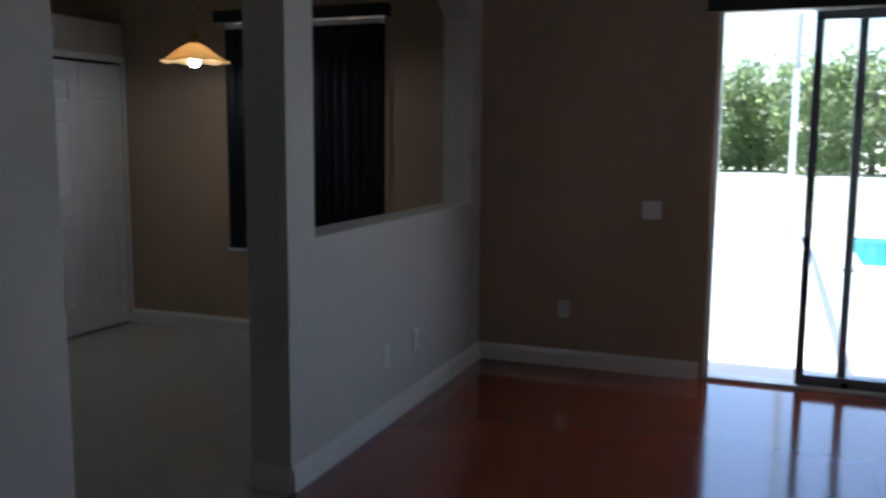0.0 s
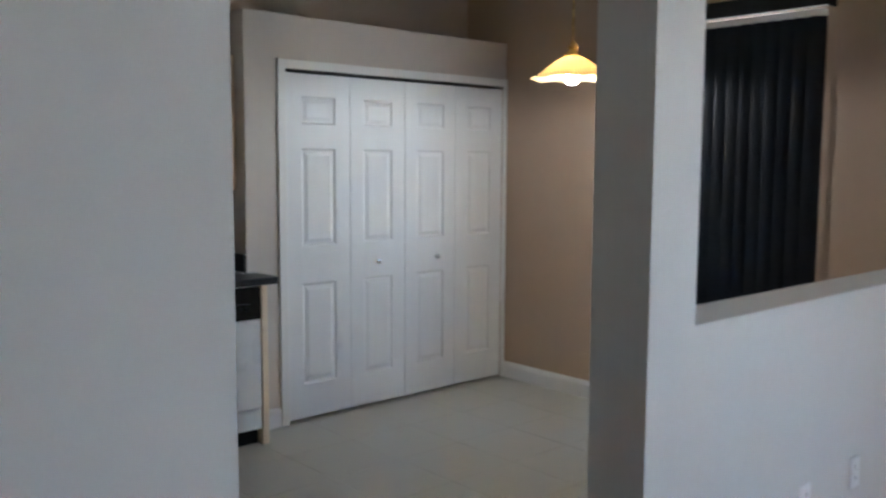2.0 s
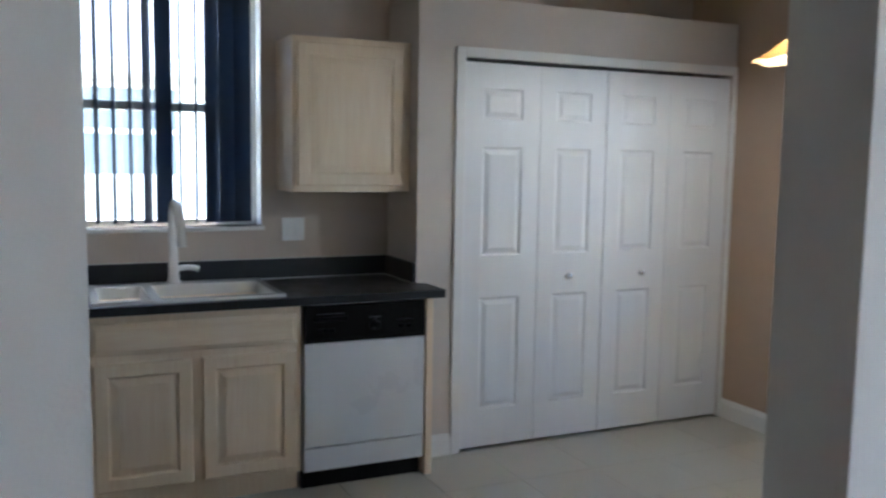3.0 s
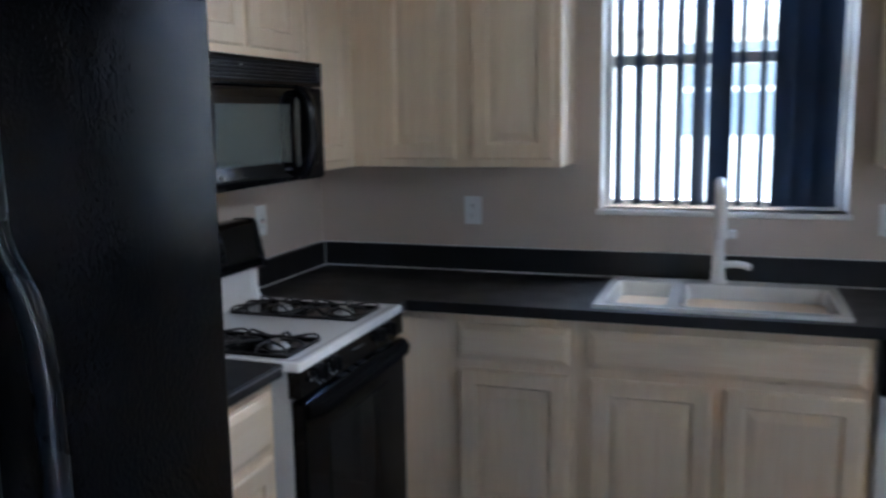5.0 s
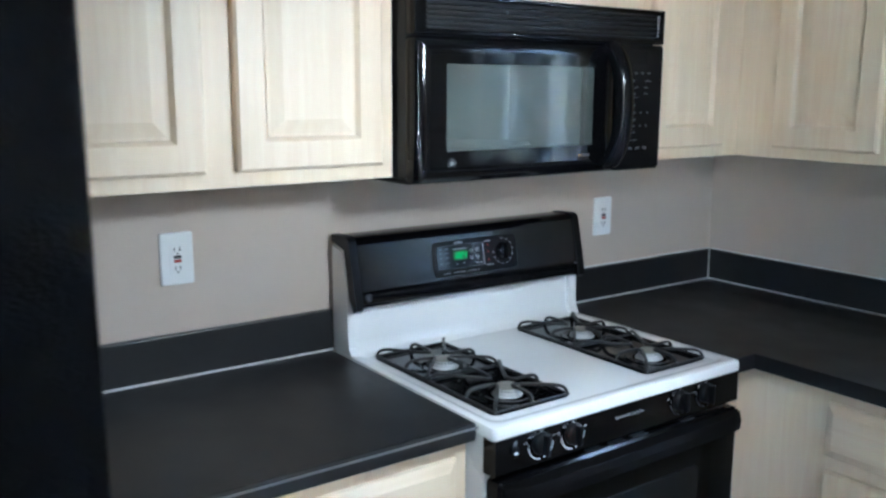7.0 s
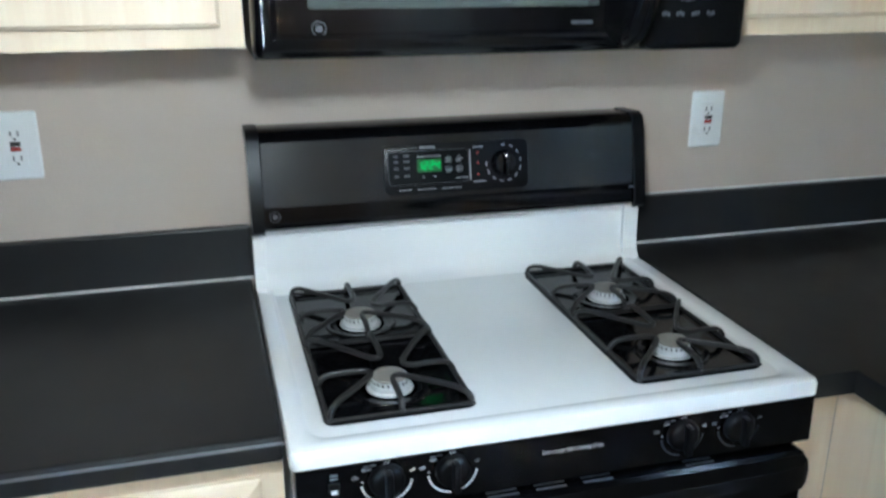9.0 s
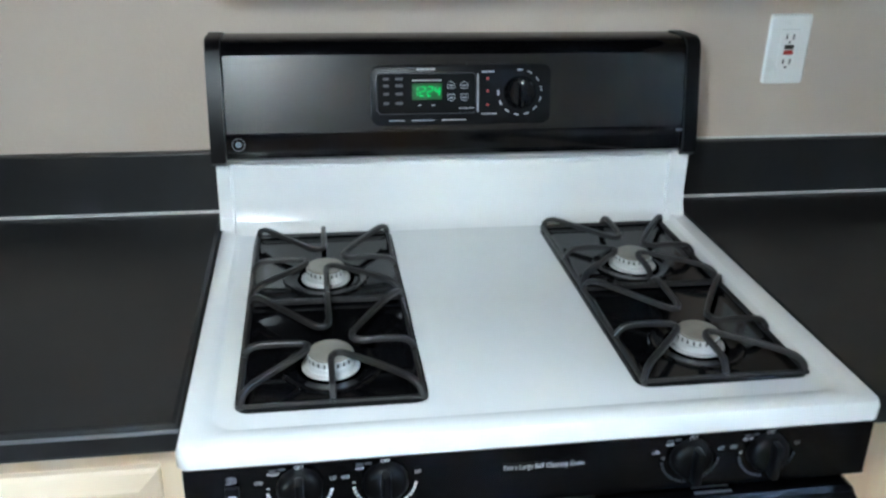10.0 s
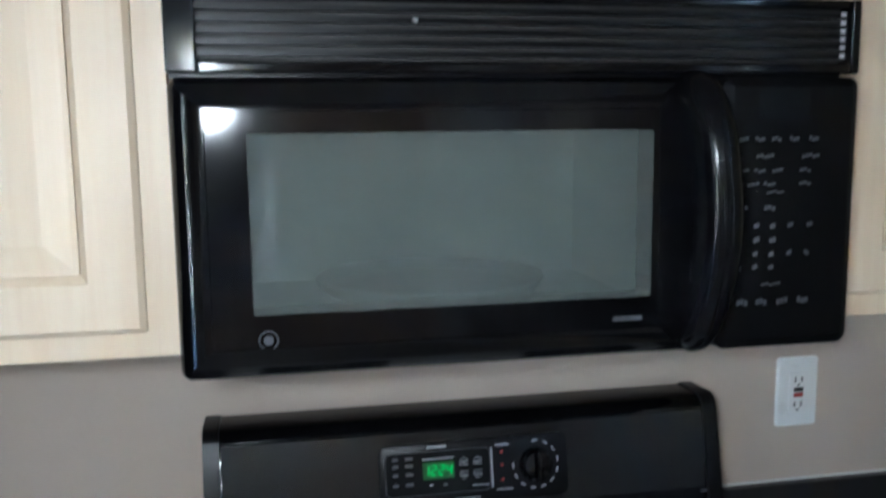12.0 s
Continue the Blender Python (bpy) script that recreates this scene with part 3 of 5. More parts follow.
# ---- plates on the walls ----
def bars(rows, material, parent, m):
    for r in rows:
        part("print_bar", boxes(r), material, parent, "", m)


def wall_plate(m, w, h, kind, label, group=""):
    p = thing("wall_plate", m.translation, label, kind, group)
    bm = bmesh.new()
    loft(bm, [rrect(-w / 2, w / 2, -h / 2, h / 2, 0.0008, 0.006), rrect(-w / 2, w / 2, -h / 2, h / 2, 0.004, 0.006), rrect(-w / 2, w / 2, -h / 2, h / 2, 0.0065, 0.006, inset=0.003)])
    part("plate", bm, PLATE, p, "", m)
    if kind == "switch":
        k = 2 if w > 0.1 else 1
        for i in range(k):
            u = (i - (k - 1) / 2) * 0.046
            part("rocker", boxes((u - 0.016, u + 0.016, -0.033, 0.033, 0.0065, 0.010), bevel=0.0015), PLATE, p, "", m)
    else:
        part("receptacle", boxes((-0.017, 0.017, -0.034, 0.034, 0.0065, 0.0085), bevel=0.001), PLATE, p, "", m)
        if kind == "gfci outlet":
            part("button", boxes((-0.008, 0.008, 0.001, 0.008, 0.0085, 0.0105)), SLOT, p, "black test button", m)
            part("button", boxes((-0.008, 0.008, -0.008, -0.001, 0.0085, 0.0105)), REDP, p, "red reset button", m)
        for v in (0.021, -0.021):
            for u in (-0.006, 0.006):
                part("slot", boxes((u - 0.0012, u + 0.0012, v - 0.004, v + 0.005, 0.0083, 0.0089)), SLOT, p, "", m)
            part("slot", boxes((-0.002, 0.002, v - 0.0105, v - 0.007, 0.0083, 0.0089)), SLOT, p, "", m)
    return p


wall_plate(basis(0, -1.862, 1.185, "E"), 0.075, 0.118, "gfci outlet", "white outlet plate with test buttons above the backsplash", "kitchen outlets")
wall_plate(basis(0, -0.532, 1.171, "E"), 0.075, 0.118, "gfci outlet", "white outlet plate with test buttons above the backsplash", "kitchen outlets")
wall_plate(basis(0.707, 0, 1.17, "S"), 0.075, 0.118, "outlet", "white outlet plate above the backsplash", "kitchen outlets")
wall_plate(basis(2.312, 0, 1.166, "S"), 0.118, 0.118, "switch", "white double switch plate beside the sink window")
wall_plate(basis(XE, -4.48, 1.06, "W"), 0.118, 0.115, "switch", "white double switch plate near the glass door")
wall_plate(basis(XE, -3.934, 0.388, "W"), 0.075, 0.118, "outlet", "white outlet plate low on the tan wall", "living room outlets")
wall_plate(basis(3.352, HS, 0.37, "S"), 0.075, 0.118, "outlet", "white outlet plate low on the half wall", "living room outlets")
wall_plate(basis(3.75, HS, 0.375, "S"), 0.075, 0.118, "outlet", "white outlet plate low on the half wall", "living room outlets")

# ---- kitchen: base cabinets ----
RY0, RY1 = -1.481, -0.722     # range between these
FY1 = -2.262                  # north side of the refrigerator


def base_cabinet(at, m, w, fronts, label, end=False):
    """Carcass 0.60 deep with toe kick; fronts: rows of kind, u0, u1, v0, v1."""
    c = thing("base_cabinet", at, label, "cabinet", "base cabinets")
    part("body", boxes((0, w, 0.10, 0.875, -0.57, 0.0), (0, w, 0.0, 0.10, -0.57, -0.06)), CAB, c, "", m)
    for kind, u0, u1, v0, v1 in fronts:
        if kind == "drawer":
            drawer_front(c, m, u0, u1, v0, v1)
        else:
            panel_door("door", c, m, u0, u1, v0, v1)
    return c


nf = basis(0, -0.605, 0, "S")
base_cabinet((1.03, -0.3, 0), nf @ pose(0.575, 0, 0), 0.675, [("drawer", 0.255, 0.657, 0.705, 0.838), ("door", 0.26, 0.65, 0.125, 0.672)],
             "pickled wood base cabinet with one drawer and door")
base_cabinet((1.72, -0.3, 0), nf @ pose(1.252, 0, 0), 0.93, [("drawer", 0.045, 0.91, 0.705, 0.838), ("door", 0.05, 0.448, 0.125, 0.672), ("door", 0.49, 0.905, 0.125, 0.672)],
             "pickled wood sink cabinet with two doors")
part_end = thing("end_panel", (2.82, -0.3, 0), "pickled wood end panel beside the dishwasher", "cabinet panel")
part("panel", boxes((2.797, 2.833, -0.62, -0.402, 0, 0.874), (2.797, 2.833, -0.402, -0.001, 0, 0.874), bevel=0.002), CAB, part_end)
wf = basis(0.575, FY1, 0, "E")
wl = RY0 - FY1 - 0.006
base_cabinet((0.3, (FY1 + RY0) / 2, 0), wf, wl, [("drawer", 0.02, wl - 0.03, 0.685, 0.838), ("door", 0.02, wl / 2 - 0.006, 0.125, 0.66), ("door", wl / 2 + 0.006, wl - 0.03, 0.125, 0.66)],
             "pickled wood base cabinet between range and refrigerator")
base_cabinet((0.3, -0.67, 0), basis(0.574, RY1 + 0.004, 0, "E"), 0.112, [], "narrow pickled wood corner filler cabinet")

# ---- worktops ----
wt = thing("worktop", (0.32, (FY1 + RY0) / 2, 0.876), "charcoal laminate worktop between range and refrigerator", "worktop")
part("top", boxes((0.0, 0.612, FY1 - 0.3, RY0 - 0.006, 0.876, 0.914), bevel=0.006), COUNTER, wt)
part("backsplash", boxes((0.001, 0.02, FY1 - 0.3, RY0 - 0.003, 0.916, 1.016), bevel=0.003), COUNTER, wt)
part("caulk_line", boxes((0.018, 0.0235, FY1 - 0.3, RY0 - 0.004, 0.9135, 0.918)), CAULK, wt, "white caulk line")
part("edge_strip", boxes((0.6118, 0.6132, FY1 - 0.3, RY0 - 0.004, 0.902, 0.9065)), surface("worn_edge", (0.16, 0.16, 0.17), 0.4), wt, "pale worn edge line")
w2 = thing("worktop", (1.5, -0.32, 0.876), "charcoal laminate corner worktop with a cut-out sink", "worktop")
SX0, SX1, SYF, SYB = 1.305, 2.115, -0.605, -0.058
top = bmesh.new()
for r in ((0.0, 0.648, RY1 + 0.007, 0, 0.876, 0.914), (0.648, SX0 + 0.02, -0.645, 0, 0.876, 0.914), (SX0 + 0.02, SX1 - 0.02, -0.645, SYF + 0.02, 0.876, 0.914),
          (SX0 + 0.02, SX1 - 0.02, SYB - 0.02, 0, 0.876, 0.914), (SX1 - 0.02, 2.834, -0.645, 0, 0.876, 0.914), (2.834, 2.885, -0.645, -0.402, 0.876, 0.914)):
    box(top, *r)
bmesh.ops.remove_doubles(top, verts=top.verts, dist=0.0005)
part("top", top, COUNTER, w2)
part("backsplash", boxes((0.001, 0.02, RY1 + 0.003, -0.0215, 0.916, 1.016), bevel=0.003), COUNTER, w2)
part("backsplash", boxes((0.001, 2.834, -0.02, -0.001, 0.916, 1.016), bevel=0.003), COUNTER, w2)
part("backsplash", boxes((2.815, 2.834, -0.40, -0.0215, 0.916, 1.016), bevel=0.003), COUNTER, w2)
ck = boxes((0.018, 0.0235, RY1 + 0.004, -0.02, 0.9135, 0.918), (0.02, 2.815, -0.0235, -0.018, 0.9135, 0.918), (2.8115, 2.817, -0.40, -0.02, 0.9135, 0.918),
           (0.0185, 0.0225, -0.0225, -0.0185, 0.918, 1.016))
part("caulk_line", ck, CAULK, w2, "white caulk lines")
part("caulk_line", boxes((0.02, 2.815, -0.006, -0.0005, 1.0155, 1.019), (0.0005, 0.006, RY1 + 0.003, -0.006, 1.0155, 1.019)), CAULK, w2, "white caulk line along the top")

# ---- sink and faucet ----
sink = thing("sink", (1.71, -0.33, 0.914), "white enamel double-bowl drop-in sink", "sink")
bm = bmesh.new()
rimz = 0.928
bowls = [(SX0 + 0.035, 1.545, SYF + 0.04, SYB - 0.10), (1.585, SX1 - 0.035, SYF + 0.04, SYB - 0.10)]
for r in ((SX0, bowls[0][0], SYF, SYB), (bowls[0][1], bowls[1][0], SYF, SYB), (bowls[1][1], SX1, SYF, SYB), (bowls[0][0], bowls[0][1], SYF, bowls[0][2]),
          (bowls[0][0], bowls[0][1], bowls[0][3], SYB), (bowls[1][0], bowls[1][1], SYF, bowls[1][2]), (bowls[1][0], bowls[1][1], bowls[1][3], SYB)):
    box(bm, *r, 0.9145, rimz)
part("rim", bm, SINKW, sink)
for b in bowls:
    bw = bmesh.new()
    loft(bw, [rrect(*b, rimz + 0.0008, 0.03), rrect(*b, rimz - 0.012, 0.04, inset=0.006), rrect(*b, 0.80, 0.05, inset=0.02), rrect(*b, 0.762, 0.07, inset=0.05)], cap_a=False)
    bl = part("bowl", bw, SINKW, sink, smooth=True)
    dr = bmesh.new()
    lathe(dr, [(0.04, 0), (0.04, 0.004), (0.03, 0.005), (0.028, 0.001)], ((b[0] + b[1]) / 2, (b[2] + b[3]) / 2, 0.7625), 20)
    part("drain", dr, CHROME, bl, "metal drain", smooth=True)
fx, fy = 1.70, -0.105
fc = thing("faucet", (fx, fy, rimz), "white high-arc kitchen faucet with side lever", "faucet")
f = bmesh.new()
lathe(f, [(0.034, 0), (0.034, 0.006), (0.028, 0.014), (0.024, 0.05), (0.024, 0.12), (0.021, 0.125)], (fx, fy, rimz), 20)
part("base", f, ENAMEL, fc, smooth=True)
f = bmesh.new()
tube(f, smooth_path([(fx, fy, rimz + 0.11), (fx, fy, 1.17), (fx, fy - 0.004, 1.25), (fx, fy - 0.045, 1.302), (fx, fy - 0.105, 1.308), (fx + 0.005, fy - 0.165, 1.27), (fx + 0.008, fy - 0.185, 1.20)]), 0.022, 14)
part("spout", f, ENAMEL, fc, smooth=True)
f = bmesh.new()
tube(f, [(fx + 0.008, fy - 0.184, 1.215), (fx + 0.009, fy - 0.19, 1.19), (fx + 0.010, fy - 0.198, 1.13), (fx + 0.010, fy - 0.199, 1.12)], 0.02, 14, radii=[0.017, 0.021, 0.023, 0.019])
part("spray_head", f, ENAMEL, fc, "white pull-out spray head", smooth=True)
f = bmesh.new()
tube(f, smooth_path([(fx + 0.018, fy, 0.995), (fx + 0.05, fy, 1.0), (fx + 0.085, fy - 0.01, 1.0), (fx + 0.115, fy - 0.02, 0.992)]), 0.014, 10, radii=None)
part("lever", f, ENAMEL, fc, smooth=True)
part("side_button", boxes((fx + 0.02, fx + 0.062, fy - 0.02, fy + 0.02, 1.098, 1.13), bevel=0.006), ENAMEL, fc)

# ---- dishwasher ----
dw = thing("dishwasher", (2.49, -0.31, 0), "white built-in dishwasher with black control panel", "dishwasher")
mD = basis(2.192, -0.60, 0, "S")
WD = 0.600
part("body", boxes((0.002, WD - 0.002, 0.092, 0.87, -0.57, 0.0), (0.002, WD - 0.002, 0.02, 0.092, -0.57, -0.065)), ENAMELD, dw, "", mD)
part("door_panel", boxes((0.003, WD - 0.003, 0.208, 0.69, 0.001, 0.022), bevel=0.003), ENAMELD, dw, "", mD)
part("access_panel", boxes((0.003, WD - 0.003, 0.092, 0.2, 0.001, 0.018), bevel=0.003), ENAMELD, dw, "white lower panel", mD)
part("toe_kick", boxes((0.003, WD - 0.003, 0.0, 0.09, -0.06, -0.03)), BLACKP, dw, "black toe kick", mD)
cp = bmesh.new()
loft(cp, [[(x, 0.694, 0.001), (x, 0.694, 0.024), (x, 0.71, 0.030), (x, 0.862, 0.022), (x, 0.866, 0.001)] for x in (0.003, WD - 0.003)])
panel = part("control_panel", cp, BLACK, dw, "glossy black control panel", mD)
part("latch_grip", boxes((0.05, 0.20, 0.795, 0.815, 0.024, 0.034), bevel=0.004), BLACKP, panel, "", mD)
kd = bmesh.new()
lathe(kd, [(0.026, 0), (0.026, 0.008), (0.02, 0.012), (0.018, 0.022), (0.002, 0.023)], (0.34, 0.765, 0.027), 20)
part("dial", kd, BLACKP, panel, "", mD, True)
for u in (0.06, 0.09, 0.12, 0.46, 0.50):
    part("push_button", boxes((u, u + 0.022, 0.745, 0.76, 0.025, 0.032), bevel=0.002), BLACKP, panel, "", mD)
bars([(0.06, 0.19, 0.825, 0.829, 0.024, 0.0252), (0.45, 0.53, 0.78, 0.783, 0.0265, 0.028), (0.31, 0.37, 0.80, 0.803, 0.0255, 0.027)], PRINTD, panel, mD)

# ---- upper cabinets ----
UT, UB = 2.11, 1.37


def upper_cabinet(at, m, w, b, t, doors, label):
    c = thing("wall_cabinet", at, label, "cabinet", "wall cabinets")
    part("body", boxes((0, w, b, t, -0.302, 0.0)), CAB, c, "", m)
    for u0, u1 in doors:
        panel_door("door", c, m, u0, u1, b + 0.03, t - 0.03)
    return c


ue = basis(0.303, 0, 0, "E")
ul0 = FY1 - 0.30
upper_cabinet((0.15, -2.0, UB), ue @ pose(ul0, 0, 0), RY0 - 0.004 - ul0, UB, UT, [(0.02, 0.31), (0.345, 0.662), (0.723, 1.045)], "pickled wood wall cabinet beside the microwave")
upper_cabinet((0.15, -1.10, 1.755), ue @ pose(RY0 - 0.002, 0, 0), RY1 - RY0 + 0.004, 1.755, UT, [(0.04, 0.365), (0.40, 0.715)], "short pickled wood wall cabinet above the microwave")
upper_cabinet((0.15, -0.52, UB), ue @ pose(RY1 + 0.004, 0, 0), -0.305 - RY1 - 0.004, UB, UT, [(0.025, 0.335)], "pickled wood corner wall cabinet")
un = basis(0, -0.303, 0, "S")
upper_cabinet((0.6, -0.15, UB), un @ pose(0.001, 0, 0), 1.135, UB, UT, [(0.43, 0.73), (0.80, 1.106)], "two-door pickled wood wall cabinet in the corner")
upper_cabinet((2.55, -0.15, UB), un @ pose(2.226, 0, 0), 2.832 - 2.226, UB, UT, [(0.022, 0.568)], "single-door pickled wood wall cabinet beside the closet")

# ---- refrigerator ----
fg = thing("refrigerator", (0.5, -2.72, 0), "black side-by-side refrigerator with textured doors", "refrigerator")
FX, F0, F1, FZ = 0.945, -3.172, -2.255, 1.765
FM = -2.760
part("body", boxes((0.03, 0.855, F0 + 0.005, F1 - 0.004, 0.02, FZ - 0.015), bevel=0.006), FRIDGE, fg)
for y0, y1 in ((F0, FM - 0.004), (FM + 0.004, F1)):
    d = bmesh.new()
    loft(d, [rrect(y0, y1, 0.10, FZ, 0.862, 0.012), rrect(y0, y1, 0.10, FZ, FX - 0.014, 0.012), rrect(y0, y1, 0.10, FZ, FX - 0.004, 0.012, inset=0.004), rrect(y0, y1, 0.10, FZ, FX, 0.014, inset=0.014)])
    d.transform(Matrix(((0, 0, 1, 0), (1, 0, 0, 0), (0, 1, 0, 0), (0, 0, 0, 1))))
    part("door", d, FRIDGE, fg, smooth=True)
for s in (-1, 1):
    h = bmesh.new()
    y = FM + s * 0.030
    path = smooth_path([(FX + 0.006, y, 1.72), (FX + 0.008, y, 1.50), (FX + 0.012, y + s * 0.002, 1.43), (FX + 0.036, y + s * 0.012, 1.36), (FX + 0.046, y + s * 0.020, 1.26), (FX + 0.048, y + s * 0.022, 1.0),
                        (FX + 0.046, y + s * 0.020, 0.76), (FX + 0.034, y + s * 0.010, 0.66), (FX + 0.010, y, 0.58), (FX + 0.006, y, 0.30)])
    tube(h, path, 0.017, 10)
    part("handle", h, FHAND, fg, "glossy dark bowed handle", smooth=True)
part("hinge_cover", boxes((0.80, 0.915, F1 - 0.10, F1 - 0.01, FZ - 0.012, FZ + 0.014), bevel=0.005), BLACKP, fg, "black hinge cover")
part("toe_grille", boxes((0.80, 0.87, F0 + 0.01, F1 - 0.01, 0.015, 0.095), bevel=0.003), BLACKP, fg)
for y in (F0 + 0.08, F1 - 0.08):
    for x in (0.12, 0.78):
        ft = bmesh.new()
        lathe(ft, [(0.02, 0), (0.02, 0.012), (0.012, 0.014), (0.012, 0.024)], (x, y, 0), 12)
        part("foot", ft, BLACKP, fg)


# ---- gas range ----
rg = thing("gas_range", (0.35, (RY0 + RY1) / 2, 0), "white freestanding gas range with black door and backguard", "range")
RC = (RY0 + RY1) / 2
RXF = 0.662
part("body", boxes((0.02, 0.625, RY0 + 0.003, RY1 - 0.003, 0.03, 0.889), bevel=0.004), ENAMELD, rg, "white enamelled side panels")
for y in (RY0 + 0.06, RY1 - 0.06):
    for x in (0.08, 0.58):
        part("foot", boxes((x - 0.015, x + 0.015, y - 0.015, y + 0.015, 0.0, 0.032)), BLACKP, rg)
ct = bmesh.new()
o = (0.02, RXF, RY0 - 0.004, RY1 + 0.005)
loft(ct, [rrect(*o, 0.888, 0.012, inset=0.003), rrect(*o, 0.891, 0.014), rrect(*o, 0.907, 0.014), rrect(*o, 0.9135, 0.014, inset=0.003), rrect(*o, 0.916, 0.016, inset=0.009),
          rrect(0.045, RXF - 0.03, RY0 + 0.022, RY1 - 0.022, 0.9145, 0.03), rrect(0.049, RXF - 0.037, RY0 + 0.028, RY1 - 0.028, 0.9085, 0.03), rrect(0.051, RXF - 0.039, RY0 + 0.030, RY1 - 0.030, 0.9083, 0.03), rrect(0.057, RXF - 0.045, RY0 + 0.036, RY1 - 0.036, 0.9083, 0.03)])
part("cooktop", ct, ENAMEL, rg, "glossy white enamel cooktop", smooth=True)
# riser behind the burners, coved into the top
rs = bmesh.new()
prism(rs, [(0.02, 0.905), (0.112, 0.908), (0.098, 0.913), (0.088, 0.925), (0.084, 0.945), (0.082, 1.038), (0.02, 1.038)], RY0 + 0.003, RY1 - 0.003)
part("riser", rs, ENAMEL, rg, "glossy white enamel riser", smooth=True)
for y0, y1 in ((RY0 + 0.003, RY0 + 0.020), (RY1 - 0.020, RY1 - 0.003)):
    ck = bmesh.new()
    prism(ck, [(0.02, 0.91), (0.128, 0.912), (0.108, 0.917), (0.094, 0.932), (0.089, 0.955), (0.0865, 1.038), (0.02, 1.15)], y0, y1)
    part("riser_cheek", ck, ENAMEL, rg, smooth=True)
# black backguard
bgp = [(0.022, 1.205), (0.078, 1.207), (0.094, 1.202), (0.102, 1.193), (0.130, 1.050), (0.129, 1.040), (0.120, 1.034), (0.10, 1.036), (0.022, 1.036)]
gb = bmesh.new()
prism(gb, bgp, RY0 + 0.018, RY1 - 0.034)
guard = part("backguard", gb, BLACK, rg, "glossy black backguard", smooth=True)
for y0, y1 in ((RY0 - 0.004, RY0 + 0.0178), (RY1 - 0.0338, RY1 - 0.012)):
    cpb = bmesh.new()
    prism(cpb, [(0.022, 1.207), (0.084, 1.210), (0.098, 1.205), (0.105, 1.194), (0.137, 1.050), (0.136, 1.036), (0.126, 1.029), (0.106, 1.058), (0.082, 1.176), (0.022, 1.190)], y0, y1)
    part("end_cap", cpb, BLACKP, guard, "black plastic end cap", smooth=True)
for y0, y1 in ((RY0 - 0.003, RY0 + 0.0165), (RY1 - 0.0325, RY1 - 0.0020)):
    wp = bmesh.new()
    prism(wp, [(0.021, 0.915), (0.108, 0.917), (0.098, 0.935), (0.094, 0.96), (0.092, 1.07), (0.072, 1.168), (0.021, 1.182)], y0, y1)
    part("side_panel", wp, ENAMEL, rg, "white enamel side of the backguard")
# frame on the sloped face of the backguard
slope = math.atan2(0.130 - 0.102, 1.193 - 1.050)
cs, sn = math.cos(slope), math.sin(slope)
mB = Matrix(((0, -sn, cs, 0.116), (1, 0, 0, RC), (0, cs, sn, 1.1215), (0, 0, 0, 1)))
fs = bmesh.new()
loft(fs, [rrect(-0.360, 0.344, -0.046, 0.068, 0.0, 0.004), rrect(-0.360, 0.344, -0.046, 0.068, 0.0006, 0.004, inset=0.0006)])
part("fascia", fs, FASCIA, guard, "dark brushed fascia", mB)
cpz = bmesh.new()
loft(cpz, [rrect(-0.147, 0.128, -0.037, 0.052, 0.0003, 0.014), rrect(-0.147, 0.128, -0.037, 0.052, 0.002, 0.014), rrect(-0.147, 0.128, -0.037, 0.052, 0.003, 0.014, inset=0.002)])
clp = part("clock_panel", cpz, BLACKP, guard, "black clock and control panel", mB, True)
bz = bmesh.new()
loft(bz, [rrect(-0.138, 0.012, -0.020, 0.040, 0.003, 0.008), rrect(-0.138, 0.012, -0.020, 0.040, 0.0045, 0.008, inset=0.001), rrect(-0.138, 0.012, -0.020, 0.040, 0.0045, 0.008, inset=0.003)])
part("bezel", bz, DGLASS, clp, "", mB)
br = bmesh.new()
tube(br, [Vector(v) for v in rrect(-0.138, 0.012, -0.020, 0.040, 0.0046, 0.008)] + [Vector(rrect(-0.138, 0.012, -0.020, 0.040, 0.0046, 0.008)[0])], 0.00045, 5)
part("bezel_rim", br, PRINTD, clp, "thin dark grey rim", mB)
part("display_window", boxes((-0.085, -0.040, 0.001, 0.025, 0.0045, 0.0050)), GREENB, clp, "lit green display", mB)


def seven_segment(ch, u, v, h, m, parent):
    w, t, sl = h * 0.5, h * 0.13, 0.12
    segs = {"a": (0, h, w, h), "g": (0, h / 2, w, h / 2), "d": (0, 0, w, 0), "f": (0, h / 2, 0, h), "e": (0, 0, 0, h / 2), "b": (w, h / 2, w, h), "c": (w, 0, w, h / 2)}
    on = {"1": "bc", "2": "abged", "4": "fgbc"}[ch]
    bm = bmesh.new()
    for s in on:
        x0, y0, x1, y1 = segs[s]
        if x0 == x1:
            q = [(x0 - t / 2, y0 + t * 0.3), (x0 + t / 2, y0 + t * 0.3), (x0 + t / 2, y1 - t * 0.3), (x0 - t / 2, y1 - t * 0.3)]
        else:
            q = [(x0 + t * 0.3, y0 - t / 2), (x1 - t * 0.3, y0 - t / 2), (x1 - t * 0.3, y0 + t / 2), (x0 + t * 0.3, y0 + t / 2)]
        loft(bm, [[(u + x + sl * y, v + y, z) for x, y in q] for z in (0.0051, 0.0056)])
    part("digit", bm, GREEN, parent, "glowing green digit", m)


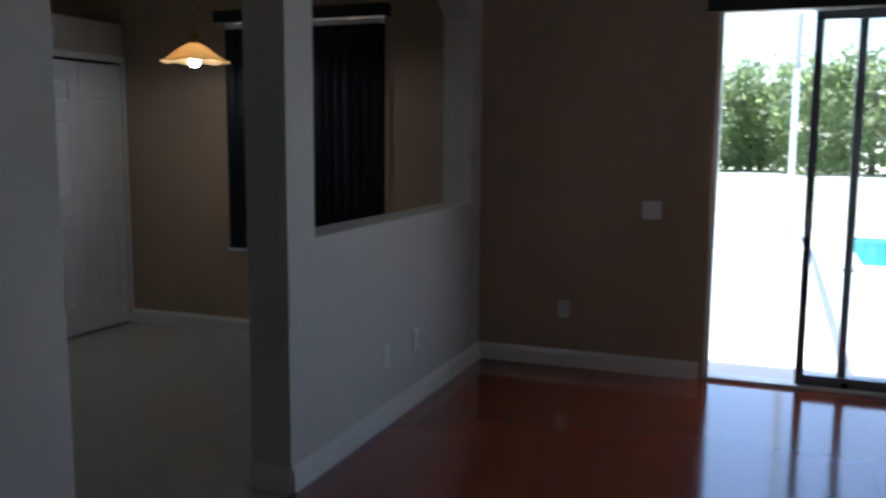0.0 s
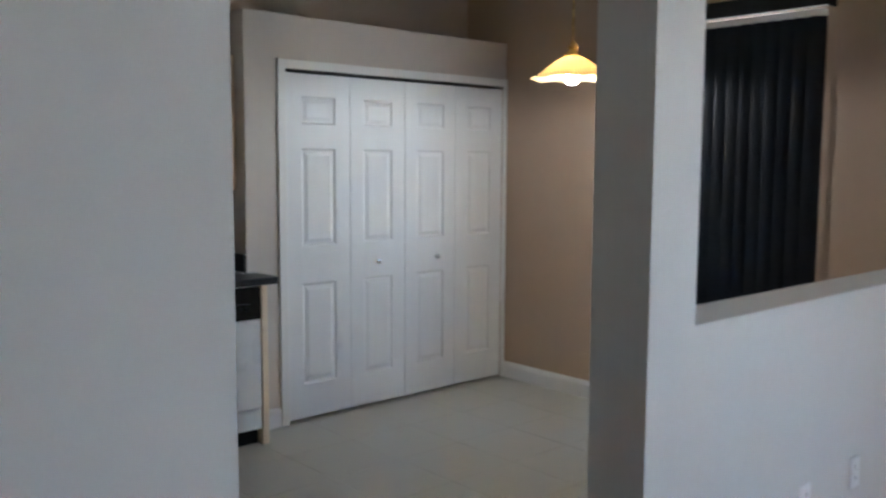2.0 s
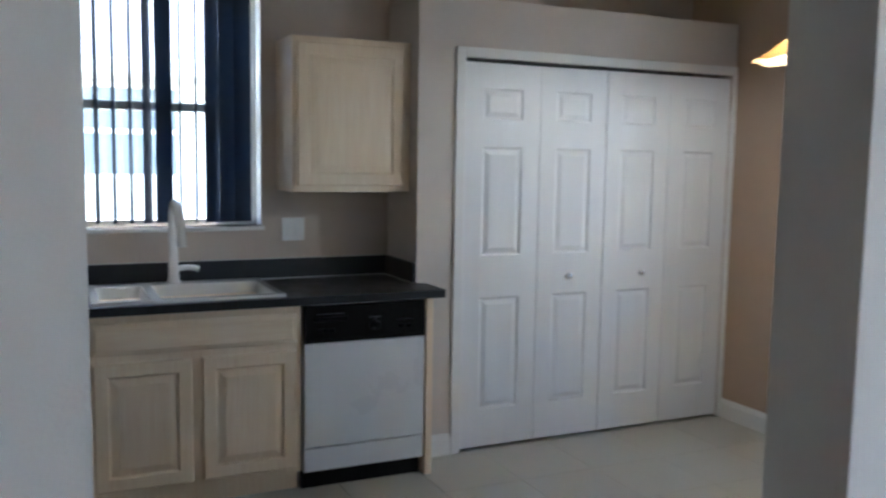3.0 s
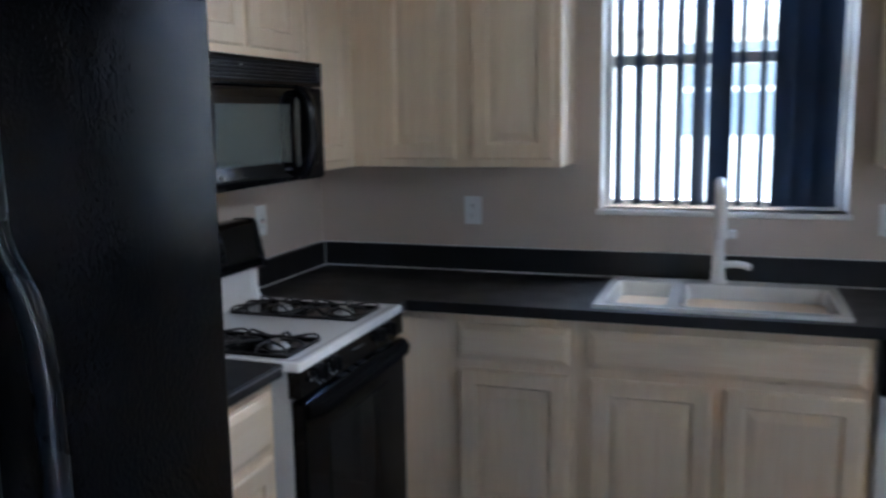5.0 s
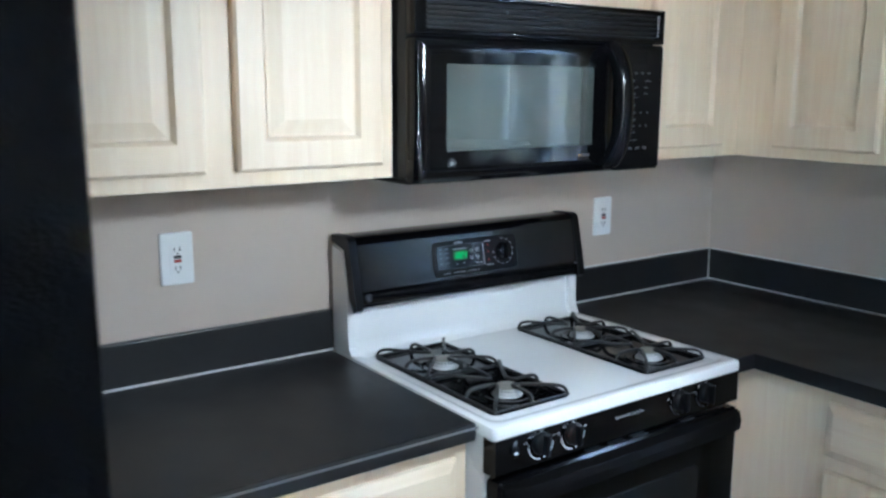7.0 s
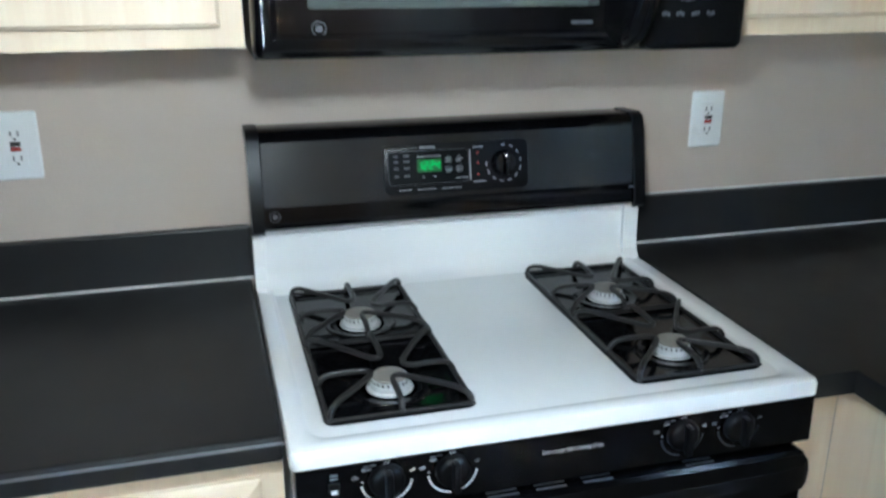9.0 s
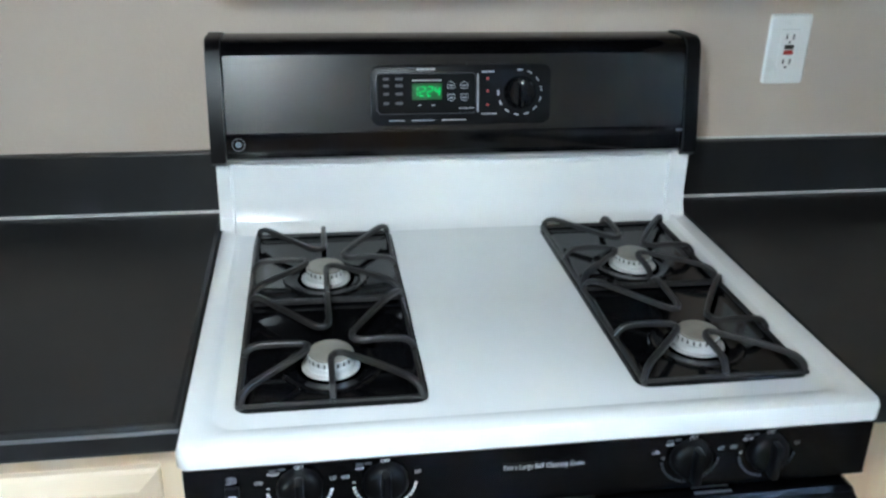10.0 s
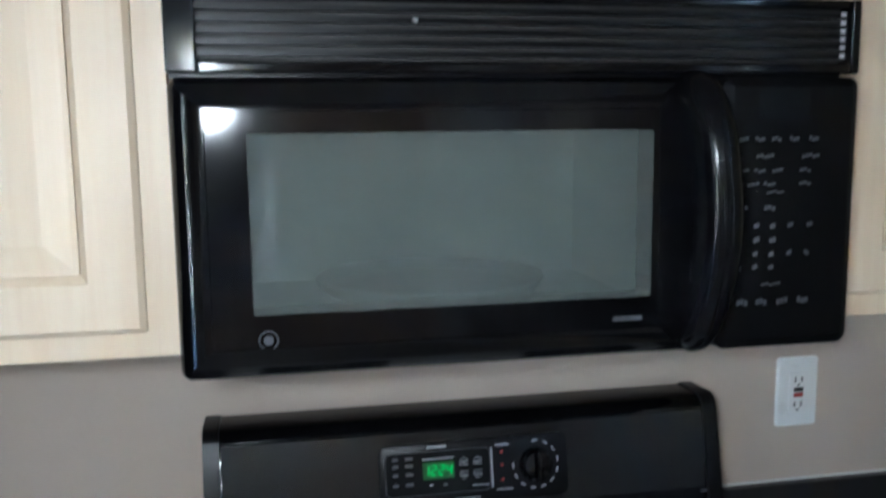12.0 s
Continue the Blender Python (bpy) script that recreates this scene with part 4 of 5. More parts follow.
for ch, u in zip("1224", (-0.0845, -0.0735, -0.0625, -0.0515)):
    seven_segment(ch, u, 0.0065, 0.0135, mB, clp)
for i, u in enumerate((-0.128, -0.110)):
    for v in (0.030, 0.020, 0.008, -0.006):
        part("key_print", boxes((u, u + (0.011 if i else 0.008), v, v + 0.004, 0.0046, 0.0050)), PRINTD, clp, "", mB)
for u in (-0.026, -0.006):
    for v, up in ((0.018, 1), (0.000, -1)):
        ar = bmesh.new()
        q = [(-0.0052, -0.0045), (0.0052, -0.0045), (0.0052, 0.002), (0, 0.0058), (-0.0052, 0.002)]
        tube(ar, [Vector((u + a, v + 0.004 + up * b, 0.0047)) for a, b in q + q[:1]], 0.0005, 5)
        box(ar, u - 0.0025, u + 0.0025, v + 0.0025, v + 0.0045, 0.0046, 0.0050)
        part("arrow_key", ar, PRINTM, clp, "outlined arrow key", mB)


def words(u0, u1, v0, v1, z, count):
    """A short line of print too small to read, as bars."""
    step = (u1 - u0) / count
    return [(u0 + step * k, u0 + step * (k + 0.82), v0, v1, z, z + 0.0004) for k in range(count)]


bars(words(-0.085, -0.040, 0.0285, 0.0305, 0.0046, 9) + words(-0.014, 0.010, -0.013, -0.0115, 0.0046, 5) + words(-0.076, -0.071, -0.008, -0.0065, 0.0046, 2) + words(-0.056, -0.050, -0.008, -0.0065, 0.0046, 2)
     + words(-0.12, -0.092, -0.0305, -0.029, 0.0031, 1) + words(-0.086, -0.044, -0.0305, -0.029, 0.0031, 1) + words(-0.040, 0.005, -0.0305, -0.029, 0.0031, 1) + words(-0.078, -0.050, 0.0440, 0.0475, 0.0031, 8)
     + words(0.014, 0.0165, -0.018, 0.038, 0.0031, 1) + words(0.021, 0.041, 0.040, 0.0425, 0.0031, 6) + words(0.021, 0.045, -0.0225, -0.0205, 0.0031, 6), PRINTM, clp, mB)
for v in (0.031, 0.0125, -0.008):
    ld = bmesh.new()
    lathe(ld, [(0.0022, 0.0031), (0.0022, 0.0038), (0.0005, 0.0042)], (0.030, v, 0), 8)
    part("indicator", ld, REDP, clp, "small red indicator", mB)
SR = (0.080, 0.010)
kn = bmesh.new()
lathe(kn, [(0.0245, 0.003), (0.0245, 0.008), (0.022, 0.012), (0.019, 0.018), (0.004, 0.019)], (SR[0], SR[1], 0), 28)
box(kn, SR[0] - 0.0045, SR[0] + 0.0045, SR[1] - 0.021, SR[1] + 0.021, 0.017, 0.029, bevel=0.003)
part("thermostat_knob", kn, BLACK, clp, "round black oven dial", mB, True)
for k in range(11):
    a = radians(90 - 27 * k - 0) if k else radians(90)
    d = bmesh.new()
    box(d, -0.0038, 0.0038, -0.0011, 0.0011, 0, 0.0004)
    part("dial_mark", d, PRINTM, clp, "", mB @ pose(SR[0] + 0.0335 * math.cos(a), SR[1] + 0.0335 * math.sin(a), 0.0032, 0, 0, math.degrees(a) - 90))


def emblem(m, u, v, r, z, parent):
    e = bmesh.new()
    tube(e, [(u + r * math.cos(a), v + r * math.sin(a), z) for a in np.linspace(0, 2 * math.pi, 21)], r * 0.09, 6)
    lathe(e, [(r * 0.55, z), (r * 0.55, z + 0.0006), (r * 0.3, z + 0.0006)], (u, v, 0), 12)
    part("round_emblem", e, PRINTD, parent, "small round grey emblem", m)


emblem(mB, -0.343, -0.061, 0.009, 0.0006, guard)
bars([(0.335, 0.352, -0.054, -0.050, 0.0004, 0.0008)], PRINTD, guard, mB)

# burner wells and grates
WELLS = [(RC - 0.224, "left"), (RC + 0.227, "right")]
GX0, GX1 = 0.127, 0.596
for yc, side in WELLS:
    y0, y1 = yc - 0.106, yc + 0.106
    wl_ = bmesh.new()
    q = (GX0, GX1, y0, y1)
    loft(wl_, [rrect(*q, 0.9088, 0.016), rrect(*q, 0.9135, 0.016, inset=0.001), rrect(*q, 0.9140, 0.016, inset=0.005), rrect(*q, 0.9095, 0.016, inset=0.013), rrect(*q, 0.9092, 0.016, inset=0.02)], cap_a=False)
    pan = part("burner_pan", wl_, BLACK, rg, "black enamel drip pan", smooth=True)
    part("pan_divider", boxes((0.348, 0.356, y0 + 0.012, y1 - 0.012, 0.9093, 0.9125), bevel=0.0012), BLACK, pan)
    gt = bmesh.new()
    zt = 0.9335
    for cx0, cx1 in ((GX0 + 0.004, 0.350), (0.354, GX1 - 0.004)):
        cx, hx, hy = (cx0 + cx1) / 2, (cx1 - cx0) / 2, 0.100
        bx, fx_ = cx + 0.036, cx + 0.020
        # rim rod round the cell
        rim = [(cx - hx, yc - hy, 0.914), (cx + hx, yc - hy, 0.914), (cx + hx, yc + hy, 0.914), (cx - hx, yc + hy, 0.914), (cx - hx, yc - hy, 0.914)]
        tube(gt, rim, 0.0038, 8)
        # four bent fingers, each from a side's middle to the burner and back out to a corner
        for k in range(4):
            a = radians(90 * k)
            ux, uy = math.cos(a), math.sin(a)
            vx, vy = -uy, ux
            def P(f, g, z):
                px, py = f * ux + g * vx, f * uy + g * vy
                return (fx_ + px * (cx + hx - fx_ if px > 0 else fx_ - cx + hx), yc + py * hy, z)
            pts = [P(1.0, 0.0, 0.914), P(0.985, 0.0, 0.922), P(0.88, 0.0, zt - 0.002), P(0.62, 0.0, zt), P(0.40, 0.0, zt - 0.001), P(0.29, 0.035, zt - 0.001), P(0.265, 0.12, zt - 0.001), P(0.33, 0.23, zt - 0.001),
                   P(0.62, 0.58, zt), P(0.87, 0.85, zt - 0.001), P(0.97, 0.96, 0.925), P(0.99, 0.985, 0.914)]
            strap(gt, smooth_path(pts, 4), 0.0074, 0.0062)
        ring = bmesh.new()
        lathe(ring, [(0.060, 0.9090), (0.058, 0.9112), (0.054, 0.9116), (0.048, 0.9094), (0.040, 0.9092)], (bx, yc, 0), 32)
        part("pan_ring", ring, BLACK, pan, smooth=True)
        # burner
        bu = bmesh.new()
        lathe(bu, [(0.034, 0.9095), (0.034, 0.9112), (0.0285, 0.9125), (0.0280, 0.9190), (0.0268, 0.9200), (0.0268, 0.9268), (0.024, 0.9270)], (bx, yc, 0), 28)
        burner = part("burner", bu, ALU, rg, "grey cast burner head", smooth=True)
        bc = bmesh.new()
        lathe(bc, [(0.0256, 0.9270), (0.0263, 0.9282), (0.0248, 0.9300), (0.004, 0.9306)], (bx, yc, 0), 24)
        part("burner_cap", bc, BCAP, burner, "dark burner cap", smooth=True)
        ports = bmesh.new()
        for j in range(22):
            aa = 2 * math.pi * j / 22
            b1 = bmesh.ops.create_cube(ports, size=1)["verts"]
            bmesh.ops.scale(ports, vec=(0.0010, 0.0022, 0.0048), verts=b1)
            bmesh.ops.rotate(ports, verts=b1, cent=(0, 0, 0), matrix=Matrix.Rotation(aa, 3, "Z"))
            bmesh.ops.translate(ports, vec=(bx + 0.0266 * math.cos(aa), yc + 0.0266 * math.sin(aa), 0.9235), verts=b1)
        part("flame_ports", ports, SLOT, burner)
    part("grate", gt, CAST, rg, "black cast burner grate", smooth=True)

# control panel under the cooktop
mO = basis(RXF, RC, 0, "E")
mR = mO @ pose(0, 0.016, 0)
cpn = bmesh.new()
HWD = (RY1 - RY0) / 2
loft(cpn, [[(u, 0.796, -0.04), (u, 0.796, -0.006), (u, 0.801, -0.001), (u, 0.870, -0.003), (u, 0.8715, -0.006), (u, 0.8715, -0.04)] for u in (-HWD + 0.002, HWD - 0.002)])
fp = part("control_panel", cpn, HANDLEB, rg, "smooth black knob panel", mR)
PZ = 0.0006
for u, who in ((-0.262, "FRONT"), (-0.174, "REAR"), (0.162, "REAR"), (0.252, "FRONT")):
    kn = bmesh.new()
    lathe(kn, [(0.0235, -0.002), (0.0235, 0.006), (0.021, 0.010), (0.017, 0.013), (0.002, 0.014)], (u, 0.844, 0), 24)
    box(kn, u - 0.0045, u + 0.0045, 0.822, 0.866, 0.010, 0.026, bevel=0.003)
    part("knob", kn, BLACKP, fp, "black burner knob", mR, True)
    arc = bmesh.new()
    for a0, a1 in [(188 + 9 * k, 195 + 9 * k) for k in range(9)] + [(283 + 9 * k, 290 + 9 * k) for k in range(8)]:
        ang = np.linspace(radians(a0), radians(a1), 3)
        loft(arc, [[(u + r * math.cos(a), 0.844 + r * math.sin(a), PZ) for r in (0.0315, 0.0345)] for a in ang], False, False, closed=False)
    part("dial_arc", arc, PRINTD if u > 0 else PRINT, fp, "", mR)
    for word, du, dv, hh in (("OFF", 0.0, 0.0235, 0.0068), ("LITE", -0.041, 0.007, 0.0055), ("HI", -0.032, -0.001, 0.0048), ("LO", 0.034, 0.007, 0.0062), (who, -0.026, 0.0165, 0.0048)):
        lettering(word, hh, u + du, 0.846 + dv, mR, PRINT, fp, lift=PZ)
    part("burner_symbol", boxes((u - 0.030, u - 0.023, 0.0, 0.0028, PZ, PZ + 0.0004), (u - 0.021, u - 0.014, 0.001, 0.0038, PZ, PZ + 0.0004)), PRINTD, fp, "", mR @ pose(0, 0.866, 0))
lettering("OVEN", 0.0048, -0.330, 0.861, mR, PRINT, fp, lift=PZ)
lettering("LIGHT", 0.0048, -0.330, 0.856, mR, PRINT, fp, lift=PZ)
part("light_switch", boxes((-0.337, -0.323, 0.836, 0.851, -0.001, 0.004), bevel=0.001), BLACKP, fp, "black rocker switch", mR)
part("switch_print", boxes((-0.334, -0.326, 0.836, 0.842, 0.004, 0.0045)), PRINT, fp, "", mR)
lettering("Extra Large Self Cleaning Oven", 0.0088, -0.004, 0.848, mR, PRINT, fp, lift=PZ)
# oven door with handle lip, glass and vent slots
od = bmesh.new()
loft(od, [rrect(-HWD + 0.006, HWD - 0.006, 0.195, 0.802, -0.034, 0.012), rrect(-HWD + 0.006, HWD - 0.006, 0.195, 0.802, 0.0, 0.012), rrect(-HWD + 0.006, HWD - 0.006, 0.195, 0.802, 0.006, 0.012, inset=0.006)])
odoor = part("oven_door", od, HANDLEB, rg, "glossy black oven door", mO, True)
hd = bmesh.new()
loft(hd, [[(u, 0.758, 0.006), (u, 0.750 + 0.006 * e, 0.026 * k), (u, 0.758, 0.040 * k), (u, 0.780, 0.043 * k), (u, 0.794, 0.034 * k), (u, 0.797, 0.006)]
          for u, k, e in ((-HWD + 0.012, 0.45, 0), (-HWD + 0.03, 0.8, 0), (-HWD + 0.07, 1, 1), (0, 1.06, 1), (HWD - 0.07, 1, 1), (HWD - 0.03, 0.8, 0), (HWD - 0.012, 0.45, 0))])
part("door_handle", hd, MATTE, odoor, "black full-width handle", mO, True)
gw = bmesh.new()
loft(gw, [rrect(-0.235, 0.235, 0.36, 0.69, 0.0062, 0.02), rrect(-0.235, 0.235, 0.36, 0.69, 0.0085, 0.02, inset=0.002)])
part("door_glass", gw, DGLASS, odoor, "dark oven window", mO)
for g in (-0.10, -0.03, 0.04, 0.20):
    for j in range(3):
        part("vent_slot", boxes((g - 0.022, g + 0.022, 0.802 + 0.0002, 0.8035, -0.028 + 0.010 * j, -0.024 + 0.010 * j)), PRINTD, odoor, "", mO)
part("storage_drawer", boxes((-HWD + 0.006, HWD - 0.006, 0.04, 0.185, -0.034, 0.004), bevel=0.006), ENAMELD, rg, "white storage drawer", mO)

# ---- microwave ----
mw = thing("microwave", (0.2, RC, 1.357), "black over-the-range microwave with glass door", "microwave")
MX = 0.372
mM = basis(MX, RC, 0, "E")
MB, MT = 1.357, 1.75
CVY0, CVY1, CVZ0, CVZ1 = RC - 0.335, RC + 0.165, 1.398, 1.642
part("body", boxes((0.002, 0.345, RY0 + 0.003, CVY0, MB + 0.012, MT), (0.002, 0.345, CVY1, RY1 - 0.003, MB + 0.012, MT), (0.002, 0.345, CVY0, CVY1, MB + 0.012, CVZ0), (0.002, 0.345, CVY0, CVY1, CVZ1, MT),
                   (0.002, 0.03, CVY0, CVY1, CVZ0, CVZ1)), BLACKP, mw)
part("cavity", boxes((0.031, 0.344, CVY0 + 0.0005, CVY0 + 0.002, CVZ0 + 0.002, CVZ1 - 0.002), (0.031, 0.344, CVY1 - 0.002, CVY1 - 0.0005, CVZ0 + 0.002, CVZ1 - 0.002), (0.031, 0.344, CVY0 + 0.0005, CVY1 - 0.0005, CVZ0 + 0.0005, CVZ0 + 0.002),
                     (0.031, 0.344, CVY0 + 0.0005, CVY1 - 0.0005, CVZ1 - 0.002, CVZ1 - 0.0005), (0.0305, 0.032, CVY0 + 0.002, CVY1 - 0.002, CVZ0 + 0.002, CVZ1 - 0.002)), CAVITY, mw, "pale grey oven cavity")
ty = bmesh.new()
lathe(ty, [(0.02, 0.0), (0.13, 0.0), (0.142, 0.012), (0.145, 0.0125), (0.146, 0.010), (0.134, -0.004), (0.02, -0.004)], (0.188, (CVY0 + CVY1) / 2, CVZ0 + 0.018), 40)
lathe(ty, [(0.02, -0.0155), (0.02, -0.004)], (0.188, (CVY0 + CVY1) / 2, CVZ0 + 0.018), 16)
part("turntable", ty, TRAY, mw, "round glass turntable", smooth=True)
part("underside", boxes((0.002, 0.35, RY0 + 0.006, RY1 - 0.006, MB, MB + 0.011)), BLACKP, mw, "black vented underside")
SP = 1.668
HW = HWD - 0.003
dr = bmesh.new()
DU = 0.207
WIN = (-0.302, 0.126, 1.427, 1.609)
edge = (-HW, DU, MB + 0.002, SP - 0.003)
loft(dr, [rrect(*WIN, -0.026, 0.003)] + [rrect(*edge, w, 0.012, inset=i) for w, i in ((-0.026, 0.0), (-0.002, 0.0), (0.006, 0.003), (0.012, 0.009), (0.0160, 0.018), (0.0180, 0.028), (0.0180, 0.0335), (0.0166, 0.0345), (0.0166, 0.0355))]
     + [rrect(*WIN, 0.0166, 0.003), rrect(*WIN, -0.026, 0.003)], False, False)
md = part("microwave_door", dr, BLACK, mw, "glossy black door", mM, True)
gl = bmesh.new()
loft(gl, [rrect(*WIN, 0.0146, 0.003, inset=0.0002), rrect(*WIN, 0.0162, 0.003, inset=0.0002)])
part("door_window", gl, MESHG, md, "grey screened window", mM)
hn = bmesh.new()
hp = smooth_path([(0.166, 1.652, 0.017), (0.168, 1.645, 0.040), (0.176, 1.60, 0.056), (0.182, 1.515, 0.062), (0.178, 1.44, 0.056), (0.170, 1.392, 0.040), (0.168, 1.385, 0.017)], 5)
tube(hn, hp, 0.019, 12, radii=[0.019 + 0.005 * math.sin(math.pi * i / (len(hp) - 1)) for i in range(len(hp))])
part("handle", hn, HANDLEB, md, "glossy bowed vertical handle", mM, True)
emblem(mM, -0.288, 1.401, 0.0095, 0.0168, md)
bars([(0.082, 0.116, 1.401, 1.406, 0.0172, 0.0178)], PRINTD, md, mM)
kp = bmesh.new()
loft(kp, [rrect(DU + 0.003, HW, MB + 0.002, SP - 0.003, -0.026, 0.012), rrect(DU + 0.003, HW, MB + 0.002, SP - 0.003, 0.006, 0.012), rrect(DU + 0.003, HW, MB + 0.002, SP - 0.003, 0.0127, 0.012, inset=0.010), rrect(DU + 0.003, HW, MB + 0.002, SP - 0.003, 0.0128, 0.012, inset=0.011), rrect(DU + 0.003, HW, MB + 0.002, SP - 0.003, 0.0128, 0.012, inset=0.014)])
kpad = part("keypad_panel", kp, KEYPAD, mw, "satin black keypad panel", mM, True)
part("display_window", boxes((0.250, 0.312, 1.618, 1.648, 0.0128, 0.0135)), DGLASS, kpad, "unlit display", mM)
rows = [(1.597, (0.228, 0.248, 0.268, 0.290, 0.314), 0.012, 0.007), (1.578, (0.250, 0.306), 0.022, 0.006), (1.562, (0.228, 0.248, 0.270, 0.304), 0.014, 0.005), (1.547, (0.240, 0.260, 0.304), 0.015, 0.005),
        (1.538, (0.264,), 0.022, 0.003), (1.520, (0.228, 0.262), 0.014, 0.007), (1.500, (0.230, 0.250, 0.270, 0.292, 0.316), 0.007, 0.008), (1.484, (0.230, 0.250, 0.270), 0.008, 0.009), (1.468, (0.230, 0.250, 0.270, 0.292, 0.314), 0.006, 0.008),
        (1.453, (0.230, 0.250, 0.270), 0.006, 0.008), (1.433, (0.262,), 0.024, 0.004), (1.413, (0.232, 0.256, 0.282, 0.308), 0.014, 0.010)]
for z, us, w, h in rows:
    for u in us:
        n = max(2, round(w / 0.0048))
        for k, rw in enumerate(words(u, u + w, z - h * 0.3, z + h * 0.3, 0.0130, n)):
            dz = 0.0009 * ((k * 7 + int(u * 1000)) % 3 - 1)
            part("key_print", boxes((rw[0], rw[1], rw[2] + dz, rw[3] + dz, rw[4], rw[5])), PRINTK, kpad, "", mM)
# vent grille over the door
vf = bmesh.new()
for r in ((-HW, -HW + 0.030, SP, MT, -0.026, 0.008), (HW - 0.012, HW, SP, MT, -0.026, 0.008), (-HW + 0.030, HW - 0.012, SP, SP + 0.012, -0.026, 0.009), (-HW + 0.030, HW - 0.012, MT - 0.010, MT, -0.026, 0.006)):
    box(vf, *r, bevel=0.003)
grille = part("vent_grille", vf, BLACK, mw, "black vent grille", mM)
part("grille_back", boxes((-HW + 0.03, HW - 0.012, SP + 0.012, MT - 0.010, -0.026, -0.014)), SLOT, grille, "", mM)
for i in range(5):
    z = SP + 0.017 + i * 0.0112
    part("slat", boxes((-HW + 0.030, HW - 0.012, z, z + 0.0055, -0.012, 0.001)), BLACKP, grille, "", mM)
for i in range(6):
    part("vent_mark", boxes((HW - 0.024, HW - 0.018, SP + 0.018 + i * 0.009, SP + 0.023 + i * 0.009, 0.0042, 0.0050)), PRINT, grille, "", mM)

sc = bmesh.new()
lathe(sc, [(0.0032, -0.001), (0.0032, 0.001), (0.0022, 0.0020), (0.0004, 0.0021)], (-0.130, SP + 0.054, 0.001), 10)
part("screw", sc, CHROME, grille, "small bright screw head", mM)

# ---- pendant lamp ----
LX, LY = 4.05, -1.68
pl = thing("pendant_lamp", (LX, LY, CEILING), "lit pendant lamp with amber glass shade and brass fittings", "pendant lamp")
sh = bmesh.new()
outer = [(0.024, 2.088), (0.046, 2.084), (0.082, 2.066), (0.125, 2.035), (0.168, 2.000), (0.202, 1.978), (0.224, 1.972)]
inner = [(r - 0.001, z - 0.004) for r, z in reversed(outer)]
rings = []
for r, z in outer + inner:
    rings.append([(LX + r * math.cos(a), LY + r * math.sin(a), z - 0.005 * max(0, (r - 0.14) / 0.08) * math.cos(8 * a)) for a in [2 * math.pi * i / 64 for i in range(64)]])
loft(sh, rings + [rings[0]], False, False)
part("shade", sh, SHADE, pl, "wavy-rimmed amber glass shade", smooth=True)
cap = bmesh.new()
lathe(cap, [(0.001, 2.070), (0.036, 2.0795), (0.034, 2.090), (0.024, 2.098), (0.020, 2.112), (0.028, 2.118), (0.028, 2.126), (0.016, 2.132), (0.008, 2.15), (0.001, 2.151)], (LX, LY, 0.012), 24)
part("cap", cap, BRASS, pl, "brass cap", smooth=True)
sk = bmesh.new()
lathe(sk, [(0.018, 2.008), (0.021, 2.013), (0.021, 2.06), (0.017, 2.068)], (LX, LY, 0), 18)
part("socket", sk, BRASS, pl, "brass socket", smooth=True)
bu = bmesh.new()
lathe(bu, [(0.003, 1.895), (0.018, 1.898), (0.029, 1.908), (0.034, 1.925), (0.031, 1.942), (0.022, 1.958), (0.015, 1.974)], (LX, LY, 0.044), 20)
part("bulb", bu, BULBM, pl, "glowing round bulb", smooth=True)
rod = bmesh.new()
tube(rod, [(LX, LY, 2.14), (LX, LY, CEILING - 0.02)], 0.005, 8)
part("stem", rod, BRASS, pl, "thin brass stem", smooth=True)
cn = bmesh.new()
lathe(cn, [(0.06, CEILING - 0.001), (0.058, CEILING - 0.012), (0.03, CEILING - 0.024), (0.006, CEILING - 0.03)], (LX, LY, 0), 24)
part("canopy", cn, BRASS, pl, "brass ceiling canopy", smooth=True)

# ---- outdoors ----
ground = whole("ground", boxes((-400, 400, -400, 400, -0.30, -0.12)), LAWN, "pale dry lawn round the house", "ground", "structure")
whole("patio", boxes((XE + 0.17, 15.2, -14, 3, -0.118, -0.03), bevel=0.01), CONCRETE, "pale concrete patio slab", "patio", "structure")
pool = thing("pool", (12.2, -7.6, -0.03), "small blue swimming pool with pale coping", "pool")
part("water", boxes((10.6, 13.8, -10.4, -6.2, -0.03, -0.012)), WATER, pool)
part("coping", boxes((10.3, 10.598, -10.7, -5.9, -0.029, 0.02), (13.802, 14.1, -10.7, -5.9, -0.029, 0.02), (10.6, 13.8, -10.7, -10.402, -0.029, 0.02), (10.6, 13.8, -6.198, -5.9, -0.029, 0.02), bevel=0.008), CONCRETE, pool)
# unseen overhang, added to keep direct sun off the glass door and nook window
whole("eave", boxes((XE + 0.17, XE + 1.5, -8.4, 0.6, 2.75, 2.9)), STUCCO, "unseen white eave added to shade the glass door", "eave", "structure")
cage = thing("screen_enclosure", (14.6, -5.4, -0.03), "white metal pool screen enclosure frame", "screen enclosure")
for y in (-11.4, -8.4, -5.4, -2.4, 0.6):
    part("post", boxes((14.55, 14.65, y - 0.05, y + 0.05, -0.03, 2.6), bevel=0.005), FRAMEW, cage)
    if y not in (-5.4, 0.6):
        continue
    raf = bmesh.new()
    tube(raf, [(14.6, y, 2.62), (12.6, y, 3.7), (XE + 1.5, y, 3.9)], 0.05, 6)
    part("rafter", raf, FRAMEG, cage)

rnd = random.Random(7)


